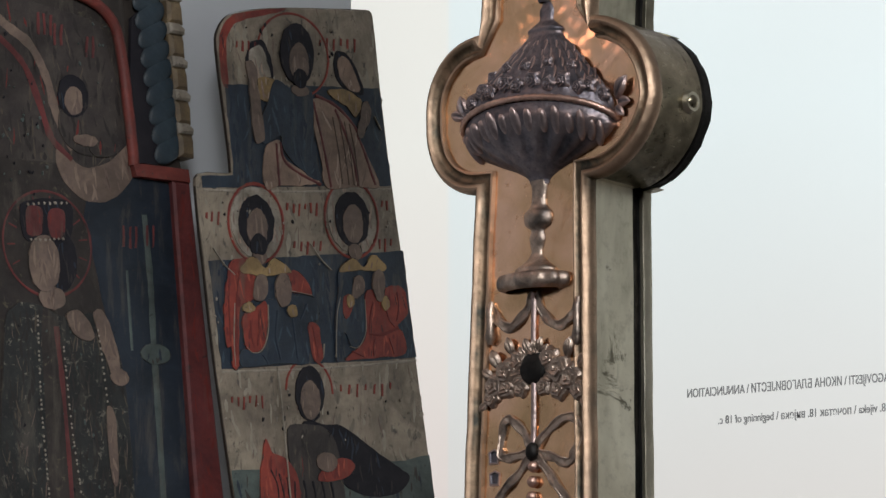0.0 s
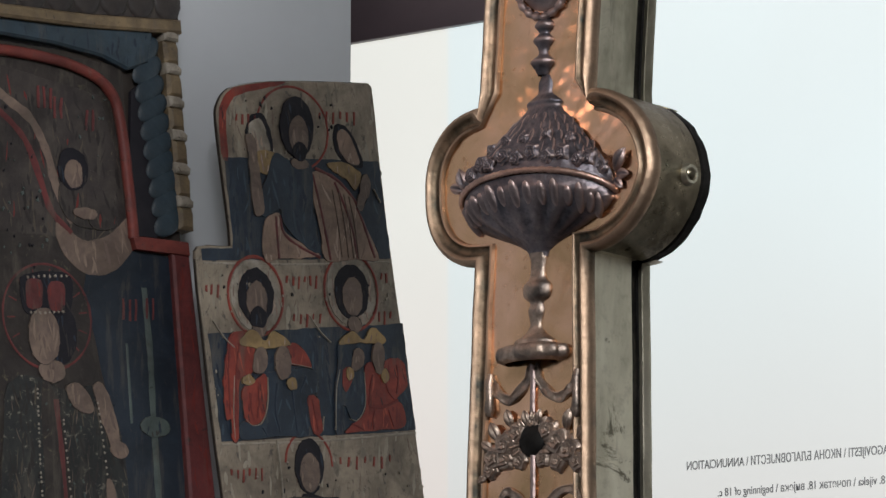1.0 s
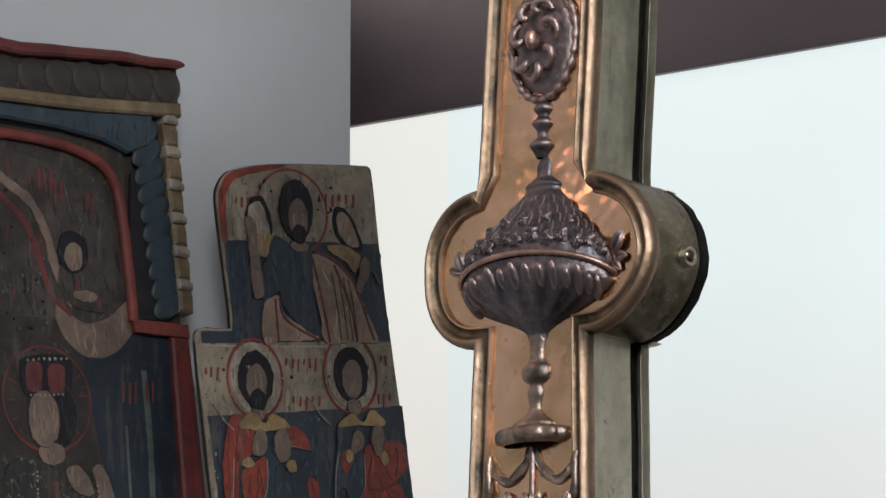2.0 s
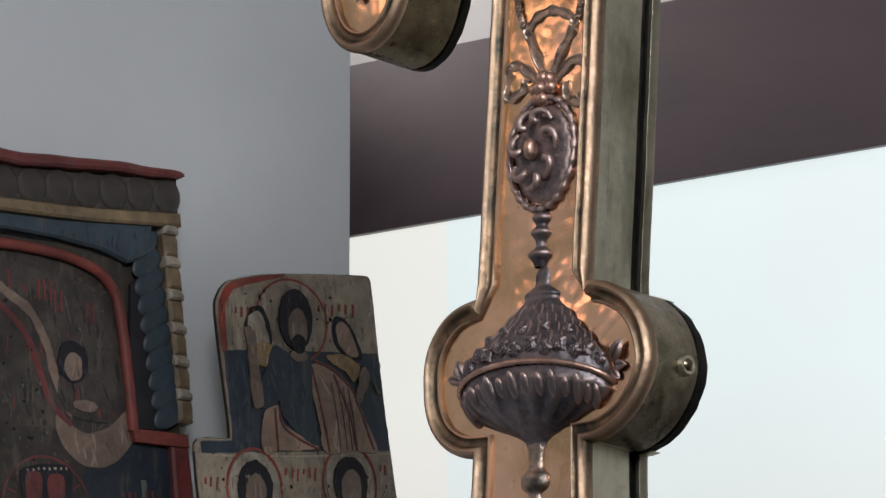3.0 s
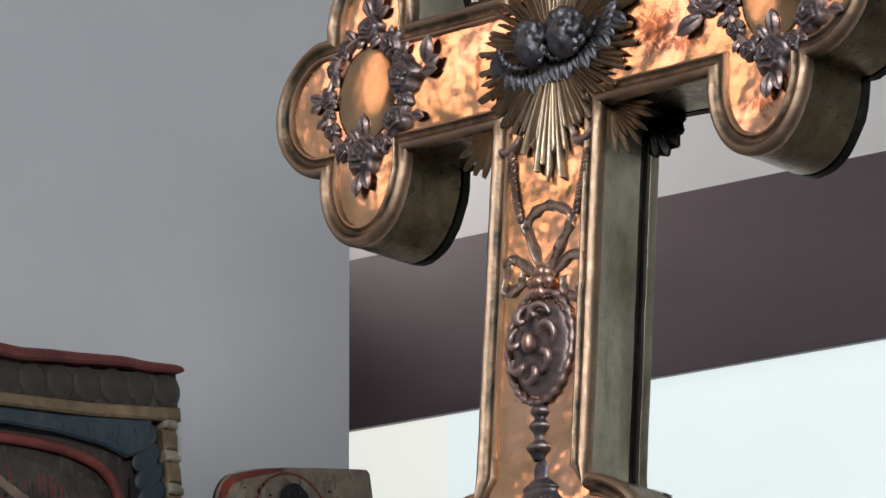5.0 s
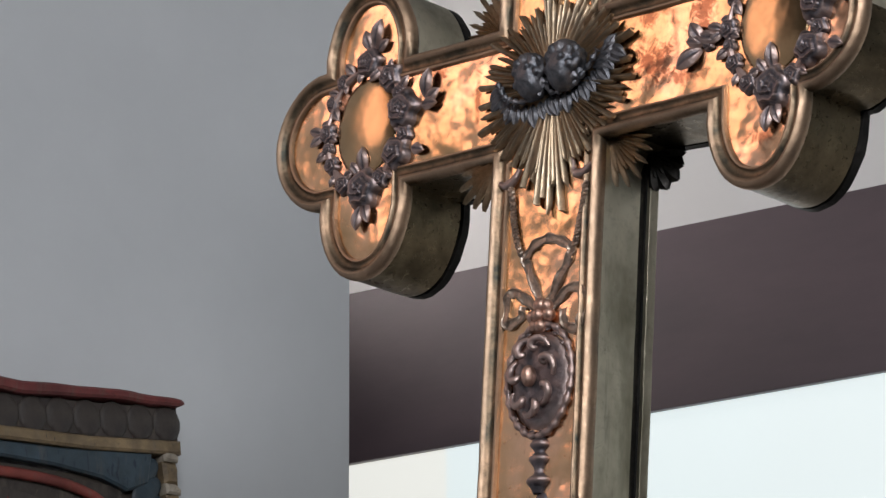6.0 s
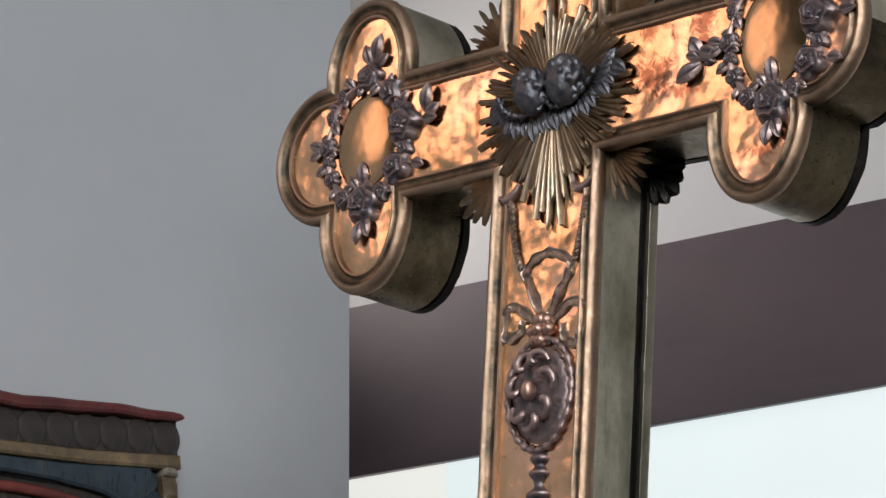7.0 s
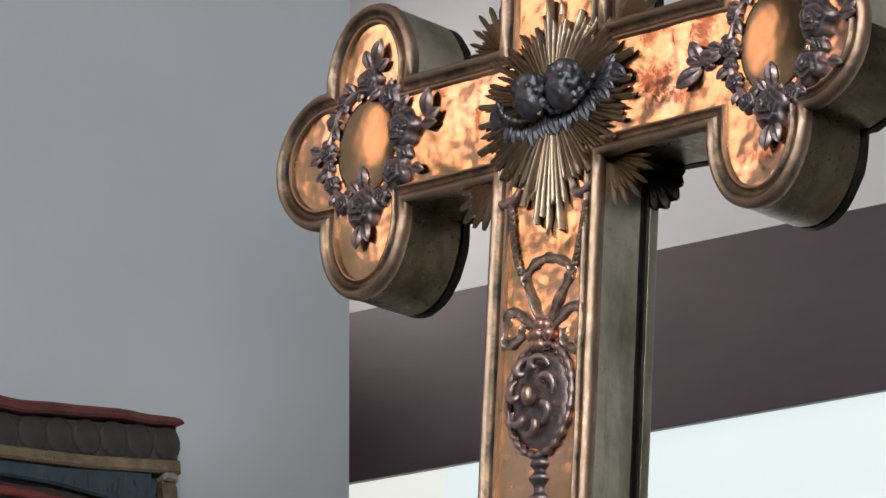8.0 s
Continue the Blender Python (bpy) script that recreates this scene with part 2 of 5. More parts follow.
# ---- the cross: body ----
cross_m = plane_frame(43.4, 3.5, (0.1077, 4.2002, 2.3296))
U0, V0 = 4.0, -14.0


def lobe(cx, base, half, high, n=18, power=2.35):
    """A stilted arch from (cx + half, base) over (cx, base + high) to (cx - half, base)."""
    out = []
    for i in range(n + 1):
        a = math.pi * i / n
        c, s = math.cos(a), math.sin(a)
        out.append((cx + half * math.copysign(abs(c) ** (2 / power), c), base + high * abs(s) ** (2 / power)))
    return out


def end_lobe(x, half, high, n=22):
    """The round end of an arm: from (x, -half) out to (x + high, 0) and back to (x, half)."""
    r = (half * half + high * high) / (2 * high)
    a = math.asin(half / r)
    a = math.pi - a if high > r else a
    return [(x + high - r + r * math.cos(a * (2 * i / n - 1)), r * math.sin(a * (2 * i / n - 1))) for i in range(n + 1)]


def straight(a, b, step=22.0):
    n = max(1, int(math.hypot(b[0] - a[0], b[1] - a[1]) / step))
    return [(a[0] + (b[0] - a[0]) * i / n, a[1] + (b[1] - a[1]) * i / n) for i in range(n)]


def trefoil():
    """The outline of one arm's end from (195, -67) round to (195, 67)."""
    up = lobe(254, 70, 60, 85, 20, 2.1)
    low = [(x, -y) for x, y in reversed(up)]
    return low[:-1] + [(313, -72)] + end_lobe(314, 73, 67)[1:-1] + [(313, 72)] + up[1:]


def cross_outline():
    right = straight((81, -1005), (70, -584))
    right += [(70 + 73 * math.sin(math.pi * i / 28), -508 - 76 * math.cos(math.pi * i / 28)) for i in range(29)]
    right += straight((69, -441), (69, -67)) + straight((69, -67), (195, -67)) + [(195, -67)]
    right += trefoil()[1:-1]
    right += straight((195, 67), (69, 67)) + straight((69, 67), (69, 330))
    top = trefoil()
    right += [(-y, x + 140) for x, y in top][: len(top) // 2 + 1]
    left = [(-x, y) for x, y in reversed(right[:-1])]
    # stem nudged to either side, one arm lengthened, to fit the camera's view
    heights = (-1005, -876, -590, -512, -436, -300, -67, 0)
    drift = (12, 7, -3, 2, -7, -5, -2, 0)
    pts = []
    for x, y in right + left:
        dx = float(np.interp(y, heights, drift)) if abs(x) < 160 else 0.0
        if x > 100 and y > -300:
            dx += 7 * min(1.0, (x - 100) / 90)
        if x < -100 and y > -300:
            dx += 4 * min(1.0, (-x - 100) / 90)
        pts.append(Vector(((x + dx + U0) / 1000, (y + V0) / 1000)))
    keep = []
    for p in pts:
        if not keep or (p - keep[-1]).length > 0.0006:
            keep.append(p)
    return [p + Vector((noise.noise((p.x * 30, p.y * 30, 1.0)), noise.noise((p.x * 30, p.y * 30, 7.0)))) * 0.0009 for p in keep]


OUT = cross_outline()
cross = thing("altar_cross", cross_m, "large gilt copper and brass altar cross with chased silvered ornament", "cross")


def arm_depth(x, y):
    """How much deeper the body is at the arms than at the stem; the medallion is a little shallower."""
    if abs(x - 0.004) > 0.07 and -0.62 < y < -0.43:
        return -0.005
    return 0.009 * min(1.0, max(0.0, (abs(x - 0.004) - 0.08) / 0.11)) if y > -0.3 else 0.0


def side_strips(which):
    """The sheet round the sides (0), the lower half of one arm, browner with its shade (-1 or 1), or the band round one
    half of the medallion (-2 or 2).
    """
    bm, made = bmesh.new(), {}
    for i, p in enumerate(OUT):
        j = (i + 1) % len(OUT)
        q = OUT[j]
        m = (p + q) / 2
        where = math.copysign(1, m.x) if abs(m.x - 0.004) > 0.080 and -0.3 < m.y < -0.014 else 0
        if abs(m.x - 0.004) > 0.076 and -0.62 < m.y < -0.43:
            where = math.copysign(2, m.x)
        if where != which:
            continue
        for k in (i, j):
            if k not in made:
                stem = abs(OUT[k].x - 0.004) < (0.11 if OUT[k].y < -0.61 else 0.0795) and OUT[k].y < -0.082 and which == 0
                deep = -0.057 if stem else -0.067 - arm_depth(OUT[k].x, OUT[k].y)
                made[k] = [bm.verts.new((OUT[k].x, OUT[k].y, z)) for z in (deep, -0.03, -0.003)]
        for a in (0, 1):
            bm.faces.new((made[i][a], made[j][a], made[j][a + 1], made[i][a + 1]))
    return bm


part("side_sheet", side_strips(0), SIDE, cross, "dull greenish brass sheet round the sides")
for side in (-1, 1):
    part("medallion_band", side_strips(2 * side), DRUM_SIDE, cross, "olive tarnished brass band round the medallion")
    part("arm_underside", side_strips(side), SHADED_SIDE, cross, "brown tarnished brass under the arm, shade put into its colour")


BACK = [p + Vector((noise.noise((p.x * 150, p.y * 150, 4.0)), noise.noise((p.x * 150, p.y * 150, 8.0)))) * 0.0022 for p in OUT]
back = sweep(bmesh.new(), BACK, [(0.006, -0.050), (0.006, -0.071), (0.0006, -0.0722), (0.0, -0.081), (0.003, -0.083)], True, True)
for p in back.verts:
    p.co.z -= arm_depth(p.co.x, p.co.y)
part("back_board", back, DARK_EDGE, cross, "near-black board closing the back")


def edge_lip(side, low, high):
    """A thin brass strip along the back edge of a straight stretch of the stem."""
    run = sorted((p for p in OUT if p.x * side > 0 and abs(p.x) < 0.1 and low < p.y < high), key=lambda p: p.y)
    bm = bmesh.new()
    rows = [[bm.verts.new((p.x + side * o, p.y, z)) for o, z in ((-0.003, -0.0705), (0.0006, -0.0708), (0.0013, -0.0718), (0.0015, -0.0818), (-0.001, -0.0832))] for p in run]
    for r0, r1 in zip(rows, rows[1:]):
        for k in range(4):
            bm.faces.new((r0[k], r0[k + 1], r1[k + 1], r1[k]))
    return bm


for side in (1, -1):
    for low, high in ((-1.03, -0.594), (-0.458, -0.088)):
        part("edge_lip", edge_lip(side, low, high), SIDE, cross, "thin brass strip at the back edge")
part("rim", sweep(bmesh.new(), OUT, [(0.0, -0.006), (-0.0014, -0.002), (-0.001, 0.003), (0.0012, 0.0074), (0.0042, 0.0090), (0.0070, 0.0076), (0.0086, 0.0042), (0.0112, 0.0022), (0.0142, 0.0020), (0.0160, 0.0032), (0.0174, 0.0052), (0.0192, 0.0046), (0.0206, 0.0004)]), RIM, cross, "raised brass moulding round the front")
part("front_plate", sweep(bmesh.new(), OUT, [(0.0204, 0.0008), (0.0218, 0.0010)], False, True), GILT, cross, "gilt copper plate with bright worn patches")

# ---- the cross: chased ornament ----


def tube(bm, path, radii, seg=8, flat=1.0):
    """A tube along 3D points in millimetres; flat squeezes it towards the plate."""
    pts = [Vector(p) / 1000 for p in path]
    rings = []
    for i, p in enumerate(pts):
        t = (pts[min(i + 1, len(pts) - 1)] - pts[max(i - 1, 0)]).normalized()
        side = t.cross(Vector((0, 0, 1)))
        side = side.normalized() if side.length > 1e-4 else Vector((1, 0, 0))
        up = side.cross(t)
        r = radii[i] / 1000 if isinstance(radii, (list, tuple)) else radii / 1000
        rings.append([bm.verts.new(p + side * (r * math.cos(a)) + up * (r * flat * math.sin(a))) for a in (2 * math.pi * k / seg for k in range(seg))])
    for r0, r1 in zip(rings, rings[1:]):
        for k in range(seg):
            bm.faces.new((r0[k], r0[(k + 1) % seg], r1[(k + 1) % seg], r1[k]))
    bm.faces.new(rings[0])
    bm.faces.new(rings[-1])
    return bm


def curve_points(ctrl, n=8, z=0.0):
    """A smooth run through control points."""
    c = [Vector((p[0], p[1], p[2] if len(p) > 2 else z)) for p in ctrl]
    c = [c[0] * 2 - c[1]] + c + [c[-1] * 2 - c[-2]]
    out = []
    for a, b, d, e in zip(c, c[1:], c[2:], c[3:]):
        for i in range(n):
            t = i / n
            out.append(0.5 * (2 * b + (d - a) * t + (2 * a - 5 * b + 4 * d - e) * t * t + (3 * b - a - 3 * d + e) * t ** 3))
    return out + [c[-2]]


def leaf_mesh(length=26.0, width=15.0, lift=4.5, n=8):
    """A pointed leaf with a raised midrib, rising off the plate from its stalk at the origin along +y."""
    bm = bmesh.new()
    rows = []
    for i in range(n + 1):
        t = i / n
        w = width * 0.5 * math.sin(math.pi * min(1, t * 0.96 + 0.04)) ** 0.8 + 0.3
        z = lift * math.sin(t * 2.2) + 2
        row = []
        for k, (s, h) in enumerate(((-1, 0.0), (-0.5, 1.6), (0, 0.3), (0.5, 1.6), (1, 0.0))):
            row.append(bm.verts.new((s * w / 1000, t * length / 1000, (z + h * w / 5) / 1000)))
        rows.append(row)
    for r0, r1 in zip(rows, rows[1:]):
        for k in range(4):
            bm.faces.new((r0[k], r0[k + 1], r1[k + 1], r1[k]))
    under = bmesh.ops.extrude_face_region(bm, geom=bm.faces[:])["geom"]
    for v in under:
        if isinstance(v, bmesh.types.BMVert):
            v.co.z -= 0.0018
    return bm


def rose_mesh(r=15.0, seed=1):
    """A chased rose in one sheet: a dome stepped by a spiral of overlapping petals, with a lobed edge."""
    rng = random.Random(seed)
    p0, p1 = rng.uniform(0, 6), rng.uniform(0, 6)
    bm = bmesh.new()
    rings, segs = 18, 44
    rows = []
    for i in range(1, rings + 1):
        q = i / rings
        row = []
        for k in range(segs):
            a = 2 * math.pi * k / segs
            edge = 1 + q * q * (0.13 * math.cos(5 * a + p0) + 0.04 * math.cos(9 * a + p1))
            step = (3.1 * q + a / math.pi + 0.10 * math.sin(5 * a + p1)) % 1.0
            h = 0.62 * (1 - q ** 2.4) ** 0.7 + 0.24 * step ** 1.5 * (1 - q ** 6) * (0.35 + 0.65 * q) if q < 1 else -0.05
            row.append(bm.verts.new(Vector((q * edge * math.cos(a), q * edge * math.sin(a), h)) * (r / 1000)))
        rows.append(row)
    top = bm.verts.new((0, 0, 0.62 * r / 1000))
    for k in range(segs):
        bm.faces.new((top, rows[0][k], rows[0][(k + 1) % segs]))
        for r0, r1 in zip(rows, rows[1:]):
            bm.faces.new((r0[k], r1[k], r1[(k + 1) % segs], r0[(k + 1) % segs]))
    return bm


def dome_mesh(rx, ry, rz, u=16, v=10):
    bm = bmesh.new()
    for p in bmesh.ops.create_uvsphere(bm, u_segments=u, v_segments=v, radius=0.001)["verts"]:
        p.co = Vector((p.co.x * rx, p.co.y * ry, p.co.z * rz))
    return bm


def at(u, v, z=1.0, turn=0.0, size=1.0, tilt=0.0):
    return pose(u / 1000, v / 1000, z / 1000, tilt, 0, turn) @ Matrix.Diagonal((size, size, size, 1))


def relief(profile, axis, depth, flutes=0, flute_range=(0, 0), bulge=0.0, n=48):
    """A vessel in half relief: rows of (height, radius) turned round an upright axis and flattened onto the plate."""
    bm = bmesh.new()
    rows = []
    for y, r in profile:
        row = []
        for k in range(n + 1):
            a = math.pi * k / n
            f = 1.0
            if flutes and flute_range[0] <= y <= flute_range[1]:
                f = 1 + 0.07 * abs(math.sin(flutes * a / 2)) - 0.035
            row.append(bm.verts.new(((axis + r * f * math.cos(a)) / 1000, (y + bulge * math.sin(a) * (r / 95) ** 2) / 1000, (r * f * depth * math.sin(a) + 0.5) / 1000)))
        rows.append(row)
    for r0, r1 in zip(rows, rows[1:]):
        for k in range(n):
            bm.faces.new((r0[k], r0[k + 1], r1[k + 1], r1[k]))
    return bm


def smooth_profile(rows, n=4):
    pts = curve_points([(r, y) for y, r in rows], n)
    return [(p.y, max(p.x, 1.0)) for p in pts]


# the covered urn on the medallion
URN = 8.0
LID = [(-424, 5), (-432, 9), (-441, 9), (-446, 15), (-451, 22), (-456, 21), (-464, 28), (-478, 43), (-494, 58), (-510, 73), (-527, 86), (-544, 93)]


def on_lid(v, angle, proud=0.0):
    """A place on the lid: its height before the bulge, the angle round its axis, how far it stands proud."""
    r = float(np.interp(-v, [-p[0] for p in LID], [p[1] for p in LID]))
    a = math.radians(angle)
    return URN + r * math.cos(a), v + 22 * math.sin(a) * (r / 95) ** 2, (0.42 * r + proud) * math.sin(a) + 0.5


urn = part("urn_lid", relief(smooth_profile(LID, 4), URN, 0.42, 30, (-535, -462), 22), SILVER, cross, "dark silver urn lid chased with leaves")
part("urn_rope_edge", tube(bmesh.new(), [(URN + 94 * math.cos(a), -546 + 22 * math.sin(a), 41 * math.sin(a) + 1) for a in (math.pi * k / 60 for k in range(61))], [2.6 + 0.8 * (k % 2) for k in range(61)], 8), BEAD, urn, "rubbed rope edge of the lid")
part("urn_bowl", relief(smooth_profile([(-544, 91), (-554, 91), (-563, 81), (-571, 63), (-579, 42), (-586, 24), (-592, 14), (-598, 11)], 4), URN, 0.44, 17, (-580, -552), 18), SILVER, cross, "fluted dark silver urn bowl")
part("urn_foot", relief(smooth_profile([(-594, 11), (-606, 9), (-618, 10), (-624, 16), (-630, 17), (-636, 15), (-641, 8), (-648, 10), (-656, 8), (-663, 7), (-671, 14), (-677, 24), (-681, 26), (-683, 40), (-689, 44), (-695, 42), (-698, 34)], 3), URN, 0.55, 14, (-696, -682)), RUBBED, cross, "turned and rubbed silver urn foot")
rosette = None
for k in range(13):
    x, y, z = on_lid(-529 + 6 * (k % 2), 16 + 12.3 * k, 1.0)
    m = at(x, y, z, 40 * k, 0.60 if k % 2 else 0.50, -10)
    if rosette is None:
        rosette = part("rosette", rose_mesh(15, 4), SILVER, cross, m=m)
    else:
        again(rosette, cross, m)
for k in range(5):
    x, y, z = on_lid(-500 + 3 * (k % 2), 40 + 25 * k, 0.5)
    again(rosette, cross, at(x, y, z, 55 * k, 0.42, -10))

leaf = part("leaf", leaf_mesh(), SILVER, cross, m=at(-86, -526, 1, 20, 0.95))
for u, v, turn, size in ((-88, -524, 75, 0.7), (-84, -520, -15, 0.6), (100, -526, -38, 0.92), (102, -530, -95, 0.65), (100, -534, -130, 0.6)):
    again(leaf, cross, at(u, v, 2, turn, size))
lid_leaf = None
for v, count, size in ((-522, 17, 0.52), (-508, 15, 0.50), (-494, 13, 0.46), (-480, 9, 0.42)):
    for k in range(count):
        angle = 14 + 152 * (k + 0.5 * (count % 4 == 1)) / count
        x, y, z = on_lid(v, angle, -1.0)
        m = at(x, y, z, 42 * math.cos(math.radians(angle)), size, -26) @ Matrix.Diagonal((1.0, 1, 0.35, 1))
        if lid_leaf is None:
            lid_leaf = part("lid_leaf", leaf_mesh(36, 15, 0.5), SILVER, cross, m=m)
        else:
            again(lid_leaf, cross, m)

gadroon = None
for k in range(15):
    a = math.radians(12 + 156 * k / 14)
    m = pose((URN + 80 * math.cos(a)) / 1000, (-562 + 17 * math.sin(a)) / 1000, (36 * math.sin(a) + 1) / 1000, 30, 0, -24 * math.cos(a)) @ Matrix.Diagonal((1, 1 + 0.2 * math.sin(3.7 * k), 0.8, 1))
    if gadroon is None:
        gadroon = part("gadroon", dome_mesh(5.8, 13.5, 4.6, 12, 10), SILVER, cross, m=m)
    else:
        again(gadroon, cross, m)

# turned finial between the urn and the oval
part("finial", relief(smooth_profile([(-368, 5), (-376, 11), (-383, 6), (-390, 12), (-397, 7), (-404, 6), (-411, 14), (-418, 9), (-424, 6)], 4), 4, 0.8), SILVER, cross, "turned dark silver finial")

# the oval boss with its twisted border and scrolls
OU, OV = 3.0, -313.0
part("oval_boss", dome_mesh(38, 50, 8), SILVER, cross, "domed dark silver oval", at(OU, OV, 0))
ring = [(OU + 41 * (1 + 0.06 * math.sin(a)) * math.cos(a), OV + 55 * math.sin(a), 4) for a in (2 * math.pi * k / 96 for k in range(97))]
part("oval_border", tube(bmesh.new(), ring, [3.3 + 0.9 * math.sin(k * 2 * math.pi / 4) for k in range(97)], 8), SILVER, cross, "twisted silver border")
border_leaf = None
for k in range(20):
    a = 2 * math.pi * k / 20
    m = at(OU + 39 * math.cos(a), OV + 52 * math.sin(a), 3, math.degrees(a) + 14, 0.40)
    if border_leaf is None:
        border_leaf = part("border_leaf", leaf_mesh(22, 9, 3), SILVER, cross, m=m)
    else:
        again(border_leaf, cross, m)
scroll = None
for k in range(7):
    a = 2 * math.pi * k / 7 + 0.3
    spiral = [(14 + 13 * (1 - t) * math.cos(4.4 * t - 1.2), 13 * (1 - t) * math.sin(4.4 * t - 1.2) + 3 * t, 9 + 5 * math.sin(3.0 * t)) for t in (i / 16 for i in range(17))]
    m = at(OU - 3, OV + 3 + 3 * math.sin(a), 1, math.degrees(a), 1.0) @ Matrix.Diagonal((1.0, 1.0, 1.0, 1))
    m.translation += Vector((4 * math.cos(a), 12 * math.sin(a), 0)) / 1000
    if scroll is None:
        scroll = part("scroll", tube(bmesh.new(), spiral, [2.2 + 2.0 * math.sin(math.pi * i / 16) for i in range(17)], 8), SILVER, cross, m=m)
    else:
        again(scroll, cross, m)
part("oval_bead", dome_mesh(7, 11, 8), BEAD, cross, "worn coppery bead", at(OU - 6, OV + 3, 13))


def ribbon(name, ctrl, width, z=3.0, label=""):
    """A chased band with rubbed, raised edges and fine cross creases."""
    pts = curve_points(ctrl, 9, z)
    bm, rows = bmesh.new(), []
    for i, p in enumerate(pts):
        t = (pts[min(i + 1, len(pts) - 1)] - pts[max(i - 1, 0)]).normalized()
        side = Vector((t.y, -t.x, 0))
        w = width * (0.92 + 0.12 * math.sin(i * 0.7))
        lift = z * (0.55 + 0.35 * math.sin(i * 0.55)) + 0.35 * (i % 2)
        rows.append([bm.verts.new(Vector((p.x + side.x * w * s, p.y + side.y * w * s, h)) / 1000) for s, h in ((-1.0, 0.2), (-0.96, lift + 1.4), (-0.72, lift + 1.8), (-0.5, lift + 0.5), (0.5, lift + 0.5), (0.72, lift + 1.8), (0.96, lift + 1.4), (1.0, 0.2))])
    for r0, r1 in zip(rows, rows[1:]):
        for k in range(7):
            bm.faces.new((r0[k], r0[k + 1], r1[k + 1], r1[k]))
    bm.faces.new(rows[0])
    bm.faces.new(rows[-1])
    return part(name, bm, RUBBED, cross, label)


# bow above the oval
ribbon("bow_loop", [(4, -248), (-5, -226), (-18, -198), (-23, -188), (-12, -177), (4, -172), (20, -176), (36, -186), (35, -195), (25, -211), (12, -233), (4, -248)], 5.4, label="chased ribbon loop")
ribbon("bow_loop", [(2, -250), (-14, -234), (-34, -220), (-44, -224), (-46, -246), (-40, -252), (-26, -246), (-22, -236)], 5.6)
ribbon("bow_loop", [(6, -250), (22, -236), (40, -226), (54, -234), (52, -258), (46, -268), (32, -262), (30, -246)], 5.6)
bead = part("bead", dome_mesh(8, 8, 8, 12, 8), BEAD, cross, "rubbed coppery bead", at(4, -240, 6))
for u, v, z in ((-6, -250, 6), (14, -250, 6), (4, -260, 6), (3, -250, 9), (-3, -259, 5), (10, -241, 5)):
    again(bead, cross, at(u, v, z, 0, 0.85))
for ctrl in ([(-44, -112), (-41, -128), (-38, -150), (-33, -170), (-27, -184)], [(54, -124), (51, -146), (46, -168), (42, -186)]):
    pts = curve_points(ctrl, 14, 3)
    for turn in (0.0, math.pi):
        strand = [(p.x + 1.9 * math.cos(1.25 * i + turn), p.y, p.z + 1.9 * math.sin(1.25 * i + turn)) for i, p in enumerate(pts)]
        part("cord_strand", tube(bmesh.new(), strand, 2.1, 6), RUBBED, cross, "strand of twisted cord")
for ctrl in ([(-58, -106), (-50, -110), (-40, -106), (-32, -96)], [(36, -98), (40, -112), (50, -114), (64, -106)]):
    pts = curve_points(ctrl, 8, 4)
    part("cord_hook", tube(bmesh.new(), pts, [5.0 - 2.4 * abs(2 * i / (len(pts) - 1) - 1) for i in range(len(pts))], 8), SILVER, cross)

# sunburst with the two plain bosses in its middle
SU, SV = 11.0, -16.0


def ray_mesh(length=60.0, wide=8.0):
    """A tapered ray with a ridge and a notched tip, from the origin along +y."""
    bm = bmesh.new()
    rows = []
    for t, w, h in ((0.0, 0.6, 3.0), (0.55, 0.9, 5.4), (0.86, 1.0, 5.2), (1.0, 0.12, 2.6)):
        rows.append([bm.verts.new((s * w * wide / 2000, t * length / 1000, (h * k + 0.6) / 1000)) for s, k in ((-1, 0.3), (-0.45, 0.62), (0, 1.0), (0.45, 0.62), (1, 0.3))])
    for r0, r1 in zip(rows, rows[1:]):
        for k in range(4):
            bm.faces.new((r0[k], r0[k + 1], r1[k + 1], r1[k]))
    low = bmesh.ops.extrude_face_region(bm, geom=bm.faces[:])["geom"]
    for v in low:
        if isinstance(v, bmesh.types.BMVert):
            v.co.z -= 0.002
    return bm


def pleat_mesh(tip):
    """One pleat of the burst, 95 mm long along +y and 7 mm wide at its outer end: it widens outwards, ridged, with a cut-off or slanting tip."""
    bm = bmesh.new()
    ends = {"square": (1.0, 1.0, 0.97), "slant": (1.0, 0.93, 0.84), "point": (0.88, 1.0, 0.88)}[tip]
    rows = []
    for t, h in ((0.18, 0.9), (0.5, 1.0), (0.8, 1.0)):
        rows.append([bm.verts.new((s * t * 0.5, t, h * z)) for s, z in ((-1, 0.0), (-0.55, 0.85), (0, 1.0), (0.55, 0.85), (1, 0.0))])
    y0, y1, y2 = ends
    for drop in (0.0, 0.75):
        rows.append([bm.verts.new((s * 0.47, y + 0.006 * (drop > 0), max(0.0, z * 0.92 - drop))) for s, z, y in ((-1, 0.0, y0), (-0.55, 0.85, (y0 + y1) / 2), (0, 1.0, y1), (0.55, 0.85, (y1 + y2) / 2), (1, 0.0, y2))])
    for r0, r1 in zip(rows, rows[1:]):
        for k in range(4):
            bm.faces.new((r0[k], r0[k + 1], r1[k + 1], r1[k]))
    for v in bm.verts:
        v.co = Vector((v.co.x * 0.007, v.co.y * 0.095, v.co.z * 0.006))
    return bm


